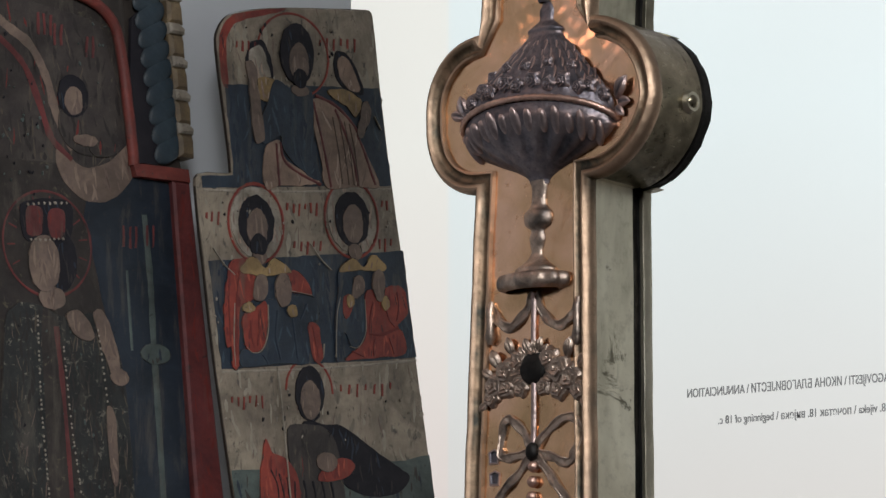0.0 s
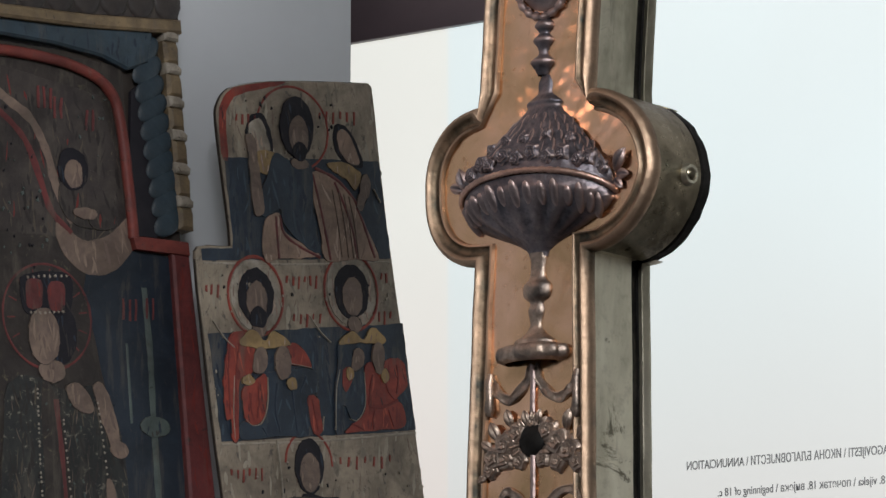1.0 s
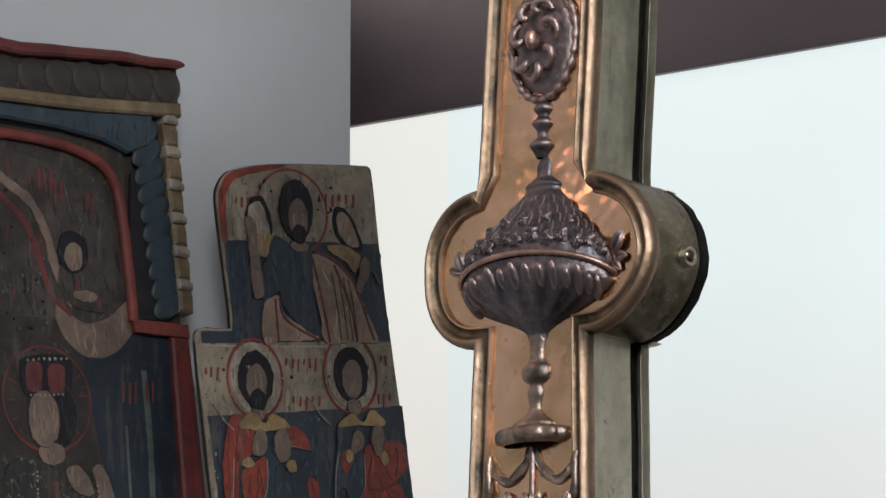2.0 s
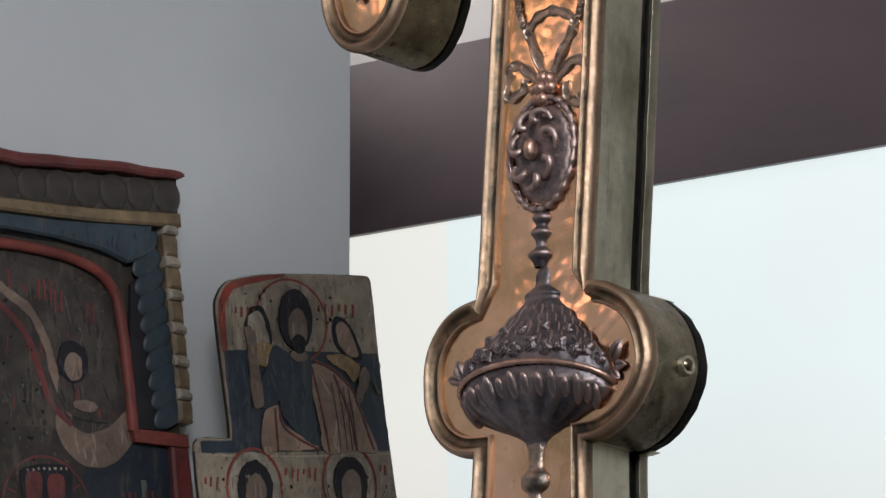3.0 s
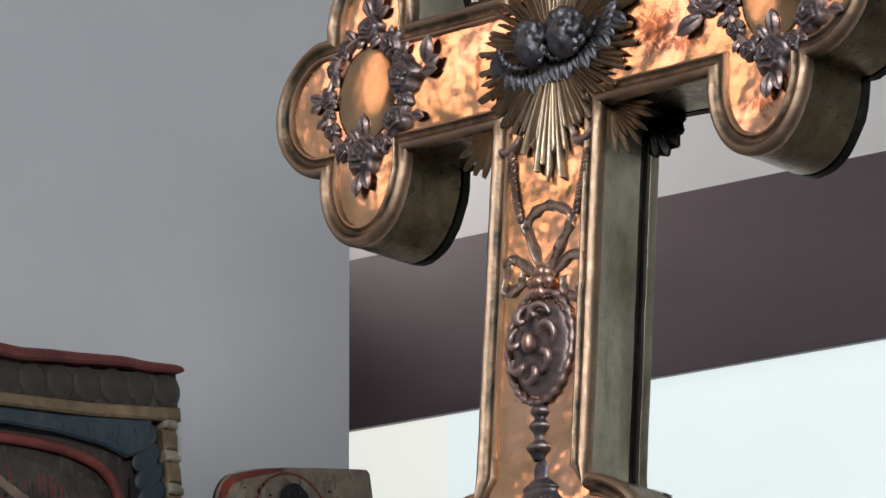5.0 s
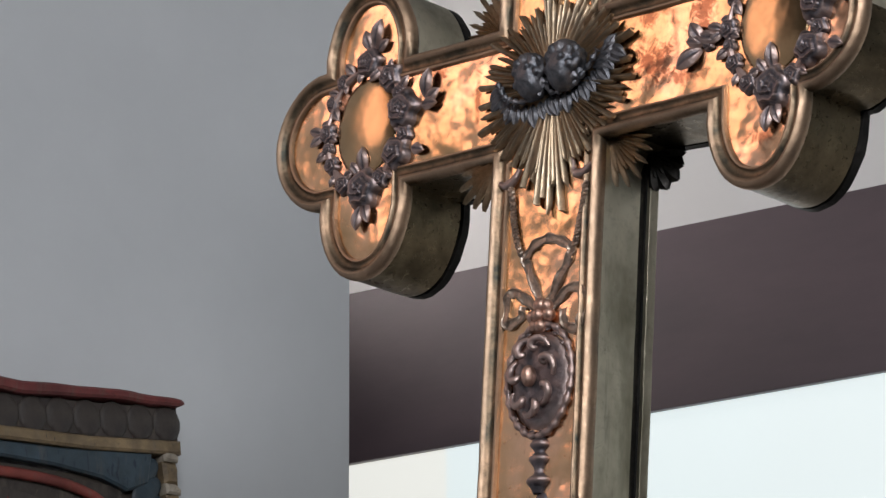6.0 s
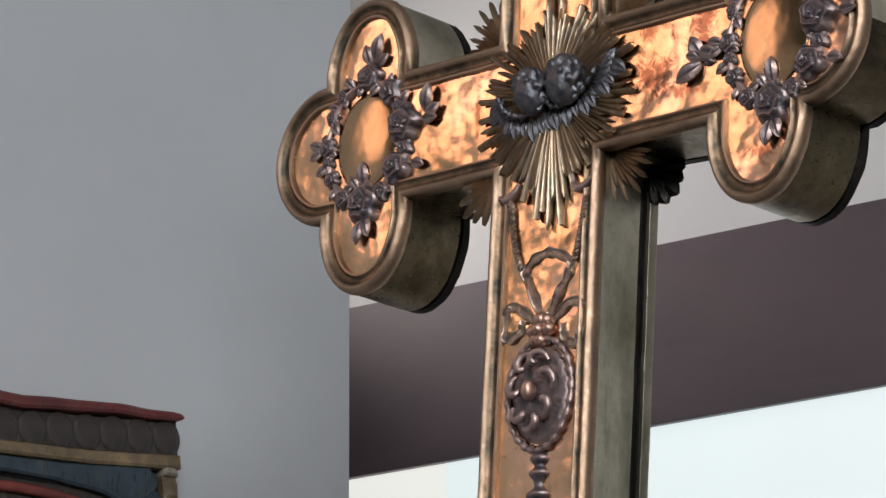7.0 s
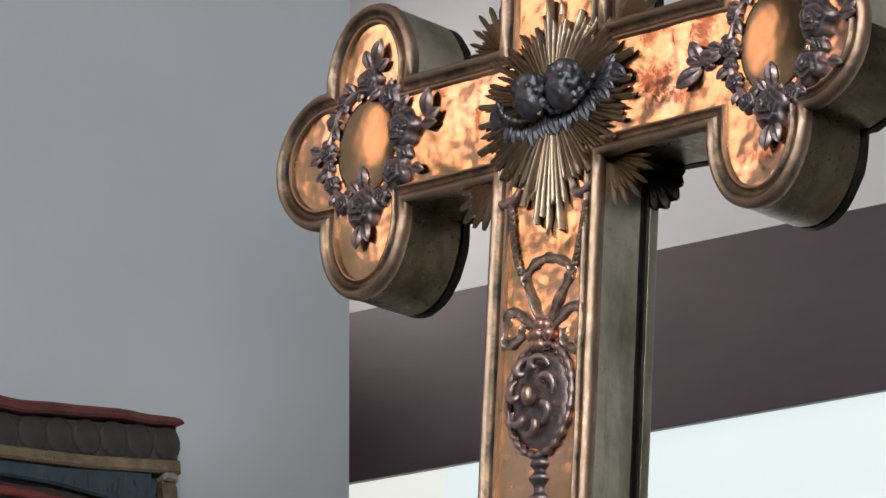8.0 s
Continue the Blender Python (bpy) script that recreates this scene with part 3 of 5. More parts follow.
part("burst_plate", sweep(bmesh.new(), [Vector((SU + (70 if k % 2 else 64) * math.cos(a), SV + (70 if k % 2 else 64) * math.sin(a))) / 1000 for k, a in ((k, 2 * math.pi * k / 60) for k in range(60))], [(0.0, 0.0008), (0.0008, 0.0015), (0.004, 0.002)], False, True), RAY, cross, "pleated base of the sunburst", smooth=False)
rng = random.Random(11)
pleats = {}
COUNT = 98
for k in range(COUNT):
    a = 360 * k / COUNT + rng.uniform(-0.7, 0.7)
    d = math.radians(a)
    down = abs((a - 268 + 180) % 360 - 180)
    reach = 86 + 12 * abs(math.cos(d)) ** 2 + 50 * max(0.0, 1 - down / 30) + (20 if abs(a - 93) < 7 else 0)
    reach *= (0.80, 1.0, 0.90, 0.97, 0.84, 1.05, 0.93)[k % 7] * rng.uniform(0.95, 1.04)
    wide = 1.16 * min(reach, 104) * 2 * math.pi / COUNT
    if down < 24:
        wide *= 0.92
    m = at(SU, SV, 1.5 + 1.3 * (k % 3), a - 90) @ Matrix.Diagonal((wide / 7, reach / 95, rng.uniform(5.0, 8.0) / 6, 1))
    tip = ("slant", "square", "point", "square", "slant", "point", "square")[(k * 3) % 7]
    if tip not in pleats:
        pleats[tip] = part("ray", pleat_mesh(tip), RAY, cross, m=m)
    else:
        again(pleats[tip], cross, m)
# slimmer rods lying in the pleats, short above and long below
rod = None
for k in range(56):
    a = 360 * (k + 0.5) / 56 + rng.uniform(-1.5, 1.5)
    d = math.radians(a)
    down = abs((a - 268 + 180) % 360 - 180)
    reach = (66 + 30 * rng.random() + 44 * max(0.0, 1 - down / 30))
    m = at(SU + 24 * math.cos(d), SV + 24 * math.sin(d), 4.2, a - 90) @ Matrix.Diagonal((0.38, (reach - 24) / 60, 0.9, 1))
    if rod is None:
        rod = part("ray", ray_mesh(), RAY, cross, m=m)
    else:
        again(rod, cross, m)
# two wings of short feathers below the bosses, the one rising beside them
feather = None
WING = curve_points([(-54, -14), (-46, -28), (-32, -37), (-14, -41), (4, -38), (14, -34), (30, -35), (48, -30), (62, -22), (76, -12), (84, -2)], 2, 12)
for i, p in enumerate(WING):
    q = WING[min(i + 1, len(WING) - 1)] - WING[max(i - 1, 0)]
    turn = math.degrees(math.atan2(q.y, q.x)) - 180 + (10 if p.x < 0 else 4)
    m = at(p.x, p.y + 6, 8, turn, 0.82 + 0.14 * math.sin(2.3 * i), -6)
    if feather is None:
        feather = part("feather", leaf_mesh(26, 15, 2.5), BOSS, cross, m=m)
    else:
        again(feather, cross, m)
collar = curve_points([(-52, -8), (-44, -22), (-32, -30), (-16, -34), (4, -30), (12, -18), (18, -30), (34, -32), (52, -26), (66, -14), (78, 0)], 6, 19)
part("collar", tube(bmesh.new(), collar, [2.6 + 1.3 * math.sin(i * 1.9) for i in range(len(collar))], 8), BOSS, cross, "frilled collar edge")


def lumpy_boss():
    """A plain egg, smooth below, with a cap of small curls pushed out of it above."""
    bm = dome_mesh(17, 22, 18, 56, 42)
    rnd = random.Random(5)
    curls = []
    for _ in range(60):
        a, h = rnd.uniform(0, 2 * math.pi), rnd.uniform(0.0, 1.0)
        x, z = math.cos(a), math.sin(a)
        y = h + (1 - h) * (0.25 if z > 0.0 and -0.9 < x < 0.6 else -0.45)
        r = math.sqrt(max(0.0, 1 - y * y))
        curls.append((Vector((17 * r * x, 22 * y, 18 * r * z)), rnd.uniform(3.4, 5.2)))
    for v in bm.verts:
        q = v.co * 1000
        lift = max(math.sqrt(max(0.0, size * size - (q - c).length_squared)) for c, size in curls)
        v.co += v.co.normalized() * ((1.15 * lift + 1.0 * noise.noise(q * 0.11) + 0.3 * noise.noise(q * 0.24)) / 1000)
    return bm


boss = part("plain_boss", lumpy_boss(), BOSS, cross, "plain rounded silver boss", at(-6, -13, 19, 8))
again(boss, cross, at(38, -11, 21, -8, 1.05))
for k in range(4):
    again(feather, cross, at(66 + 4 * k, -14 + 5 * k, 10, -74 + 9 * k, 0.8, -8))

# rays that come out of the four inner corners, one fan at the front and one at the back
for su, sv in ((1, -1), (-1, -1), (1, 1), (-1, 1)):
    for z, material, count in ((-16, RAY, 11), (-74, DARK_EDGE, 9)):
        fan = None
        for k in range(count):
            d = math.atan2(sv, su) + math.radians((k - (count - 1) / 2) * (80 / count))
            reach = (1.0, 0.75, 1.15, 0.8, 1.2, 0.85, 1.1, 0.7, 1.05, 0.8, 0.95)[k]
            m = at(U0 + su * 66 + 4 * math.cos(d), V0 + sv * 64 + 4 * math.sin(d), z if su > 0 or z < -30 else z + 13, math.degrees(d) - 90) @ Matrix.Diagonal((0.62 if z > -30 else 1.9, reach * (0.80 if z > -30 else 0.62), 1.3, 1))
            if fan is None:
                fan = part("corner_ray", ray_mesh(), material, cross, "gilt ray" if z > -30 else "near-black ray at the back", m=m)
            else:
                again(fan, cross, m)

# wreaths of roses in the arms
rose = part("rose", rose_mesh(15, 2), SILVER, cross, m=at(0, 0, 0))
rose.matrix_basis = at(-248, 58, 2, 0, 0.95)
for side in (-1, 1):
    cu = -248.0 if side < 0 else 282.0

    def spot(dx, dy, z, turn, size, tilt=0.0):
        return at(cu + dx, V0 + dy + 4, z, turn, size, tilt)

    for i, (dx, dy, size) in enumerate(((4, 68, 0.85), (34, 46, 0.85), (54, 8, 1.15), (46, -36, 1.0), (3, -66, 1.2), (-53, 3, 0.62), (-34, 54, 0.5), (-46, -32, 0.55), (24, -58, 0.62), (-28, -56, 0.6), (-48, 34, 0.5), (56, -18, 0.6), (46, 28, 0.55), (-52, -14, 0.45))):
        again(rose, cross, spot(dx, dy, 2, 37 * i, size * 1.18))
    for i in range(26):
        a = 2 * math.pi * i / 26
        again(leaf, cross, spot(53 * math.cos(a), 63 * math.sin(a), 1, math.degrees(a) + (60 if i % 2 else -70), 0.45 + 0.13 * (i % 3)))
    for dx, dy, turn, size in ((10, 82, -20, 1.15), (4, 80, 16, 0.9), (14, 78, -60, 0.7), (-60, 2, 120, 0.7), (-60, 4, 70, 0.7), (0, -82, 172, 1.05), (4, -80, 200, 0.95), (78, 8, -95, 0.9), (84, 14, -12, 1.15), (84, 8, -60, 0.9), (2, -48, 2, 1.0), (-6, -50, 34, 0.7), (66, -34, -110, 0.8)):
        again(leaf, cross, spot(dx, dy, 2, turn, size))
    if side > 0:
        for dx, dy, turn, size in ((-66, -4, 74, 0.9), (-84, -6, 30, 1.05), (-86, -10, 120, 1.2), (-80, -4, 80, 0.9)):
            again(leaf, cross, spot(dx, dy, 2, turn, size))
        again(rose, cross, spot(-78, -6, 2, 30, 0.5))
    part("plain_oval", dome_mesh(42, 52, 6.5, 40, 20), SMOOTH_GILT, cross, "smooth domed gilt oval", at(cu + 1, V0 + 4, 0.5))
    stem = [(cu + 53 * math.cos(a), V0 + 4 + 62 * math.sin(a), 3) for a in (2 * math.pi * k / 48 for k in range(49))]
    part("wreath_stem", tube(bmesh.new(), stem, [3.2 + 1.2 * math.sin(k * 1.7) for k in range(49)], 7), SILVER, cross)

# festoon, pierced flower, lower bow and small stamps on the stem
ribbon("festoon", [(8, -700), (-2, -716), (-20, -730), (-36, -722), (-46, -708)], 5.2, label="swagged festoon")
ribbon("festoon", [(8, -700), (20, -720), (38, -732), (54, -726), (62, -714)], 5.2)
for u, v0, v1 in ((-45, -704, -744), (63, -708, -752)):
    part("tassel", tube(bmesh.new(), [(u, v0, 3), (u, v0 - 8, 4), (u + 1, v1 + 18, 4), (u + 1, v1 + 6, 4), (u + 1, v1, 3)], [2.5, 4.5, 3.6, 5.2, 2.5], 8), RUBBED, cross)
part("stalk", tube(bmesh.new(), curve_points([(8, -700), (9, -730), (10, -756), (13, -800), (15, -842)], 6, 3), 3.0, 8, 0.7), SILVER, cross)
# A black dome: the shade inside the hole is put into its colour.
part("dark_hole_dome", dome_mesh(17, 16, 7), DARK_EDGE, cross, "worn hole in the flower, its shade a black dome", at(11, -770, 2))
stem_rose = part("rose", rose_mesh(15, 7), RUBBED, cross, "rubbed coppery rose", at(11, -752, 0, 20, 0.55))
stem_leaf = part("leaf", leaf_mesh(), RUBBED, cross, "rubbed coppery leaf", at(-16, -756, 1, 20, 0.7))
for i, (u, v, s) in enumerate(((-8, -762, 0.6), (30, -762, 0.65), (-22, -772, 0.75), (44, -774, 0.8), (-36, -784, 0.7), (58, -782, 0.75), (-40, -794, 0.55), (68, -794, 0.6), (-22, -786, 0.6), (44, -792, 0.6), (11, -754, 0.5), (24, -788, 0.5), (-4, -788, 0.5))):
    again(stem_rose, cross, at(u, v, 0, 50 * i, s * 1.25))
for u, v, turn, s in ((-30, -768, 30, 0.8), (-38, -776, 60, 0.6), (52, -764, -20, 0.8), (66, -772, -50, 0.7), (-44, -798, 130, 0.5), (72, -800, -150, 0.5)):
    again(stem_leaf, cross, at(u, v, 2, turn, s))
for k in range(13):
    a = math.radians(-30 + 20 * k)
    again(stem_leaf, cross, at(11 + 15 * math.cos(a), -770 + 14 * math.sin(a), 2, math.degrees(a) - 90, 0.5 + 0.12 * (k % 2)))
ribbon("bow_loop", [(14, -846), (0, -828), (-16, -816), (-24, -822), (-26, -846), (-18, -852), (0, -850), (14, -848)], 4.8)
ribbon("bow_loop", [(16, -846), (36, -826), (58, -818), (70, -828), (66, -850), (56, -860), (38, -854), (16, -848)], 4.8)
ribbon("bow_tail", [(14, -850), (-4, -868), (-22, -884), (-40, -904)], 5.0)
ribbon("bow_tail", [(17, -850), (34, -868), (52, -888), (68, -910)], 5.0)
# Likewise a small black dome for the shade in the knot.
part("dark_knot_dome", dome_mesh(7, 9, 6), DARK_EDGE, cross, "small black dome for the shade of a hole", at(15, -848, 4))
for v in (-862, -876, -890, -904):
    again(bead, cross, at(17, v, 4, 0, 0.7))
for u, v in ((-35, -850), (-33, -870)):
    part("hallmark", sweep(bmesh.new(), [Vector((x / 1000, y / 1000)) for x, y in ((-6, -7), (6, -7), (7, 5), (0, 8), (-7, 5))], [(0.0, 0.0), (0.0004, 0.002), (0.002, 0.002), (0.0028, 0.0008)], False, True), SILVER, cross, "small stamped mark", at(u, v, 0.5))

# knobs on the sides of the medallion
knob = part("side_knob", dome_mesh(6.5, 7, 8), DRUM_SIDE, cross, "rounded brass knob", at(U0 + 146, -527, -44))
again(knob, cross, at(U0 - 146, -527, -44))
part("knob_flange", tube(bmesh.new(), [(U0 + 143, -527, -44), (U0 + 149, -527, -44)], [11, 9], 16), SIDE, cross)

# ---- the icons ----
CREAM = paint("aged_cream_ground", (0.345, 0.285, 0.212), (0.215, 0.172, 0.13), 26, 0.55, 0.35, (0.092, 0.079, 0.066), 0.60, (1, 0.5, 1), spec=0.30, dirt=0.6)
NAVY = paint("old_navy_paint", (0.018, 0.029, 0.047), (0.027, 0.041, 0.060), 22, 0.5, 0.3, (0.092, 0.092, 0.086), 0.70, spec=0.30, dirt=0.6)
RED = paint("old_red_paint", (0.30, 0.048, 0.030), (0.18, 0.030, 0.023), 24, 0.5, 0.3, (0.06, 0.03, 0.025), 0.66, spec=0.30, dirt=0.6)
FRAME_RED = paint("frame_red_paint", (0.24, 0.050, 0.037), (0.13, 0.034, 0.03), 20, 0.55, 0.3, (0.066, 0.033, 0.026), 0.64, spec=0.30, dirt=0.6)
DULL_RED = paint("faded_red_paint", (0.17, 0.037, 0.034), (0.10, 0.028, 0.029), 18, 0.55, 0.3, (0.046, 0.026, 0.026), 0.63, spec=0.30, dirt=0.6)
BUFF = paint("old_buff_paint", (0.37, 0.251, 0.185), (0.264, 0.178, 0.132), 30, 0.55, 0.3, (0.119, 0.079, 0.066), 0.66, spec=0.30, dirt=0.6)
FLESH = paint("old_brown_buff_paint", (0.224, 0.158, 0.119), (0.158, 0.112, 0.092), 40, 0.55, 0.3, (0.092, 0.066, 0.053), 0.66, spec=0.30, dirt=0.6)
INK = paint("old_black_paint", (0.017, 0.016, 0.020), (0.025, 0.023, 0.027), 30, 0.6, 0.25, spec=0.1)
OCHRE = paint("old_ochre_paint", (0.396, 0.264, 0.112), (0.264, 0.172, 0.079), 40, 0.55, 0.3, (0.119, 0.079, 0.053), 0.64, spec=0.30, dirt=0.6)
SEA = paint("old_grey_green_paint", (0.099, 0.125, 0.112), (0.066, 0.082, 0.077), 26, 0.55, 0.3, (0.04, 0.046, 0.046), 0.64, spec=0.30, dirt=0.6)
# Darkened for the wide icon: dimness at the lower left is in the colour.
DIM_BROWN = paint("dimmed_brown_paint", (0.046, 0.037, 0.031), (0.025, 0.020, 0.019), 24, 0.55, 0.4, (0.105, 0.088, 0.058), 0.62, spec=0.30, dirt=0.6)
DIM_BLUE = paint("dimmed_blue_paint", (0.014, 0.021, 0.033), (0.022, 0.030, 0.042), 22, 0.5, 0.3, (0.05, 0.05, 0.05), 0.68, spec=0.30, dirt=0.6)
UMBER = paint("smoky_umber_paint", (0.064, 0.052, 0.045), (0.036, 0.029, 0.028), 24, 0.55, 0.4, (0.132, 0.112, 0.073), 0.66, spec=0.30, dirt=0.6)
WOOD_EDGE = paint("bare_old_wood", (0.035, 0.025, 0.018), (0.022, 0.016, 0.012), 18, 0.7, 0.5, stretch=(1, 0.2, 1))
BLUE = paint("old_blue_paint", (0.032, 0.052, 0.07), (0.047, 0.068, 0.084), 30, 0.45, 0.3, (0.119, 0.119, 0.112), 0.72, spec=0.30, dirt=0.6)
# Robe paint taken darker too, for the dimness low on the wide icon.
BROCADE = paint("old_brocade_paint", (0.034, 0.036, 0.033), (0.019, 0.020, 0.021), 30, 0.6, 0.3, (0.20, 0.18, 0.145), 0.60, spec=0.3, dirt=0.6)
CHALK = paint("worn_white_paint", (0.436, 0.383, 0.317), (0.264, 0.224, 0.172), 45, 0.6, 0.4, (0.132, 0.099, 0.066), 0.62, spec=0.30, dirt=0.6)
GOLD_WOOD = paint("rubbed_gilt_wood", (0.251, 0.178, 0.099), (0.145, 0.106, 0.066), 45, 0.5, 0.4, (0.066, 0.046, 0.033), 0.64, spec=0.30, dirt=0.6)


def round_path(pts, n=5):
    """A smooth closed outline through millimetre points."""
    c = [Vector(p) for p in pts]
    k = len(c)
    out = []
    for i in range(k):
        a, b, d, e = c[i - 1], c[i], c[(i + 1) % k], c[(i + 2) % k]
        for s in range(n):
            t = s / n
            out.append(0.5 * (2 * b + (d - a) * t + (2 * a - 5 * b + 4 * d - e) * t * t + (3 * b - a - 3 * d + e) * t ** 3))
    return [p / 1000 for p in out]


def ccw(pts):
    area = sum(a.x * b.y - b.x * a.y for a, b in zip(pts, pts[1:] + pts[:1]))
    return pts if area > 0 else pts[::-1]


def slab(pts, z0, z1, edge=0.0004):
    """A flat shape of some thickness with a softened front edge."""
    return sweep(bmesh.new(), ccw([Vector(p) for p in pts]), [(0.0, z0 / 1000), (0.0, z1 / 1000 - edge), (edge, z1 / 1000)], True, True)


def tint(name, rgb):
    return paint(name, rgb, tuple(0.8 * c for c in rgb), 60, 0.55, 0.3, spec=0.3)


NAVY_DEEP, NAVY_PALE = tint("navy_stroke_deep", (0.016, 0.026, 0.044)), tint("navy_stroke_pale", (0.042, 0.062, 0.086))
RED_DEEP, RED_PALE = tint("red_stroke_deep", (0.15, 0.025, 0.02)), tint("red_stroke_pale", (0.36, 0.075, 0.045))
BUFF_DEEP, BUFF_PALE = tint("buff_stroke_deep", (0.24, 0.16, 0.12)), tint("buff_stroke_pale", (0.38, 0.28, 0.22))
FLESH_DEEP, FLESH_PALE = tint("brown_stroke_deep", (0.15, 0.104, 0.084)), tint("brown_stroke_pale", (0.235, 0.168, 0.13))
CREAM_DEEP, CREAM_PALE = tint("cream_stroke_deep", (0.185, 0.155, 0.122)), tint("cream_stroke_pale", (0.31, 0.27, 0.21))
UMBER_DEEP, UMBER_PALE = tint("umber_stroke_deep", (0.026, 0.022, 0.020)), tint("umber_stroke_pale", (0.085, 0.066, 0.050))
STROKES = {
    FRAME_RED: ((DULL_RED, 1.8, 15), (RED_DEEP, 2.0, 22)),
    BLUE: ((NAVY, 2.6, 26), (NAVY_PALE, 1.8, 12)), GOLD_WOOD: ((UMBER, 2.0, 26), (CHALK, 1.2, 8)),
    NAVY: ((NAVY_DEEP, 3.4, 20), (NAVY_PALE, 2.2, 12)), RED: ((RED_DEEP, 3.2, 26), (RED_PALE, 2.2, 12), (UMBER_DEEP, 1.0, 8)), DULL_RED: ((RED_DEEP, 2.4, 20),),
    BUFF: ((BUFF_DEEP, 3.0, 26), (BUFF_PALE, 2.4, 18), (FLESH_DEEP, 1.4, 10)), FLESH: ((FLESH_DEEP, 3.0, 26), (FLESH_PALE, 2.4, 22)), INK: ((UMBER_DEEP, 2.0, 16), (NAVY_DEEP, 2.0, 14)),
    OCHRE: ((BUFF_DEEP, 2.0, 26), (BUFF_PALE, 1.6, 16)), SEA: ((UMBER, 3.4, 16), (NAVY, 3.0, 16)), UMBER: ((UMBER_DEEP, 3.6, 20), (UMBER_PALE, 2.2, 9), (RED_DEEP, 2.4, 2)),
    CHALK: ((BUFF_PALE, 2.4, 34), (FLESH_PALE, 2.0, 30)), BROCADE: ((UMBER_DEEP, 3.2, 28), (UMBER_PALE, 2.0, 9), (FLESH_DEEP, 1.1, 6)), CREAM: ((CREAM_DEEP, 4.2, 7), (CREAM_PALE, 4.4, 8), (FLESH_DEEP, 1.6, 3)),
}


def inside(p, path):
    hit = False
    for a, b in zip(path, path[1:] + path[:1]):
        if (a.y > p.y) != (b.y > p.y) and p.x < a.x + (p.y - a.y) / (b.y - a.y) * (b.x - a.x):
            hit = not hit
    return hit


def brushwork(path, level, material, parent, lift=0.12):
    """Loose, mostly downward strokes of kindred tones within a painted shape; each tone is one part of many per square decimetre."""
    xs, ys = [p.x for p in path], [p.y for p in path]
    x0, x1, y0, y1 = min(xs), max(xs), min(ys), max(ys)
    rnd = random.Random(int(abs(x0 + 3 * y1) * 1e5))
    box_area = (x1 - x0) * (y1 - y0) * 100
    for tone_i, (stroke, width, density) in enumerate(STROKES[material]):
        bm = bmesh.new()
        z = (0.5 * level + lift + 0.03 * tone_i) / 1000
        for _ in range(int(box_area * density * 1.5) + 2):
            p = Vector((rnd.uniform(x0, x1), rnd.uniform(y0, y1)))
            ang = rnd.gauss(-1.5, 0.17)
            reach, w = rnd.uniform(0.006, 0.030), width * rnd.uniform(0.2, 0.8) / 1000
            run = []
            for k in range(7):
                if not (inside(p - Vector((w, 0)), path) and inside(p + Vector((w, 0)), path)):
                    break
                run.append(p.copy())
                p = p + Vector((math.cos(ang), math.sin(ang))) * (reach / 6)
                ang += rnd.gauss(0, 0.09)
            if len(run) < 3:
                continue
            rows = []
            for k, q in enumerate(run):
                half = w * (0.15 + math.sin(math.pi * (k + 0.4) / len(run))) * rnd.uniform(0.6, 1.1)
                rows.append((bm.verts.new((q.x - half, q.y - 0.3 * half, z)), bm.verts.new((q.x + half, q.y + 0.3 * half, z))))
            for r0, r1 in zip(rows, rows[1:]):
                bm.faces.new((r1[0], r1[1], r0[1], r0[0]))
        if bm.faces:
            ob = part("brushwork", bm, stroke, parent, smooth=False)
            tagged(ob, kind="stuff")
        else:
            bm.free()


def field(name, material, pts, level, parent, soft=True, label=""):
    """A thin painted shape on a board's face, level layers above it."""
    path = round_path(pts) if soft else mm(*pts)
    if not soft:
        fine = []
        for a, b in zip(path, path[1:] + path[:1]):
            n = max(1, int((b - a).length / 0.012))
            fine += [a + (b - a) * (i / n) for i in range(n)]
        path = fine
    path = [p + Vector((noise.noise((p.x * 90, p.y * 90, 3.0 + level)) + 0.6 * noise.noise((p.x * 310, p.y * 310, 3.0 + level)), noise.noise((p.x * 90, p.y * 90, 9.0 + level)) + 0.6 * noise.noise((p.x * 310, p.y * 310, 9.0 + level)))) * 0.0016 for p in path]
    if soft and level >= 3 and material is not INK and name != "flake":
        line("contour", UMBER, [tuple(p) for p in pts], 0.32, level + 0.3, parent, True)
    ob = part(name, slab(path, 0.0, 0.5 * level, 0.0002), material, parent, label, smooth=False)
    if name not in ("flake", "pearl", "faded_bar") and material in STROKES:
        brushwork(path, level, material, parent)
    return ob


def oval(cu, cv, ru, rv, n=12, skew=0.0):
    return [(cu + ru * math.cos(a) + skew * math.sin(a), cv + rv * math.sin(a)) for a in (2 * math.pi * k / n for k in range(n))]


def line(name, material, ctrl, width, level, parent, closed=False, label=""):
    """A painted line or ring of some width."""
    pts = curve_points(ctrl + [ctrl[0]] if closed else ctrl, 6, 0)
    n = len(pts)
    return part(name, tube(bmesh.new(), [(p.x, p.y, 0.3 * level) for p in pts], [width * (0.85 + 0.3 * noise.noise((p.x * 0.1, p.y * 0.1, level))) for p in pts], 6, 0.5 * level / max(width, 0.4) * 0.5), material, parent, label)


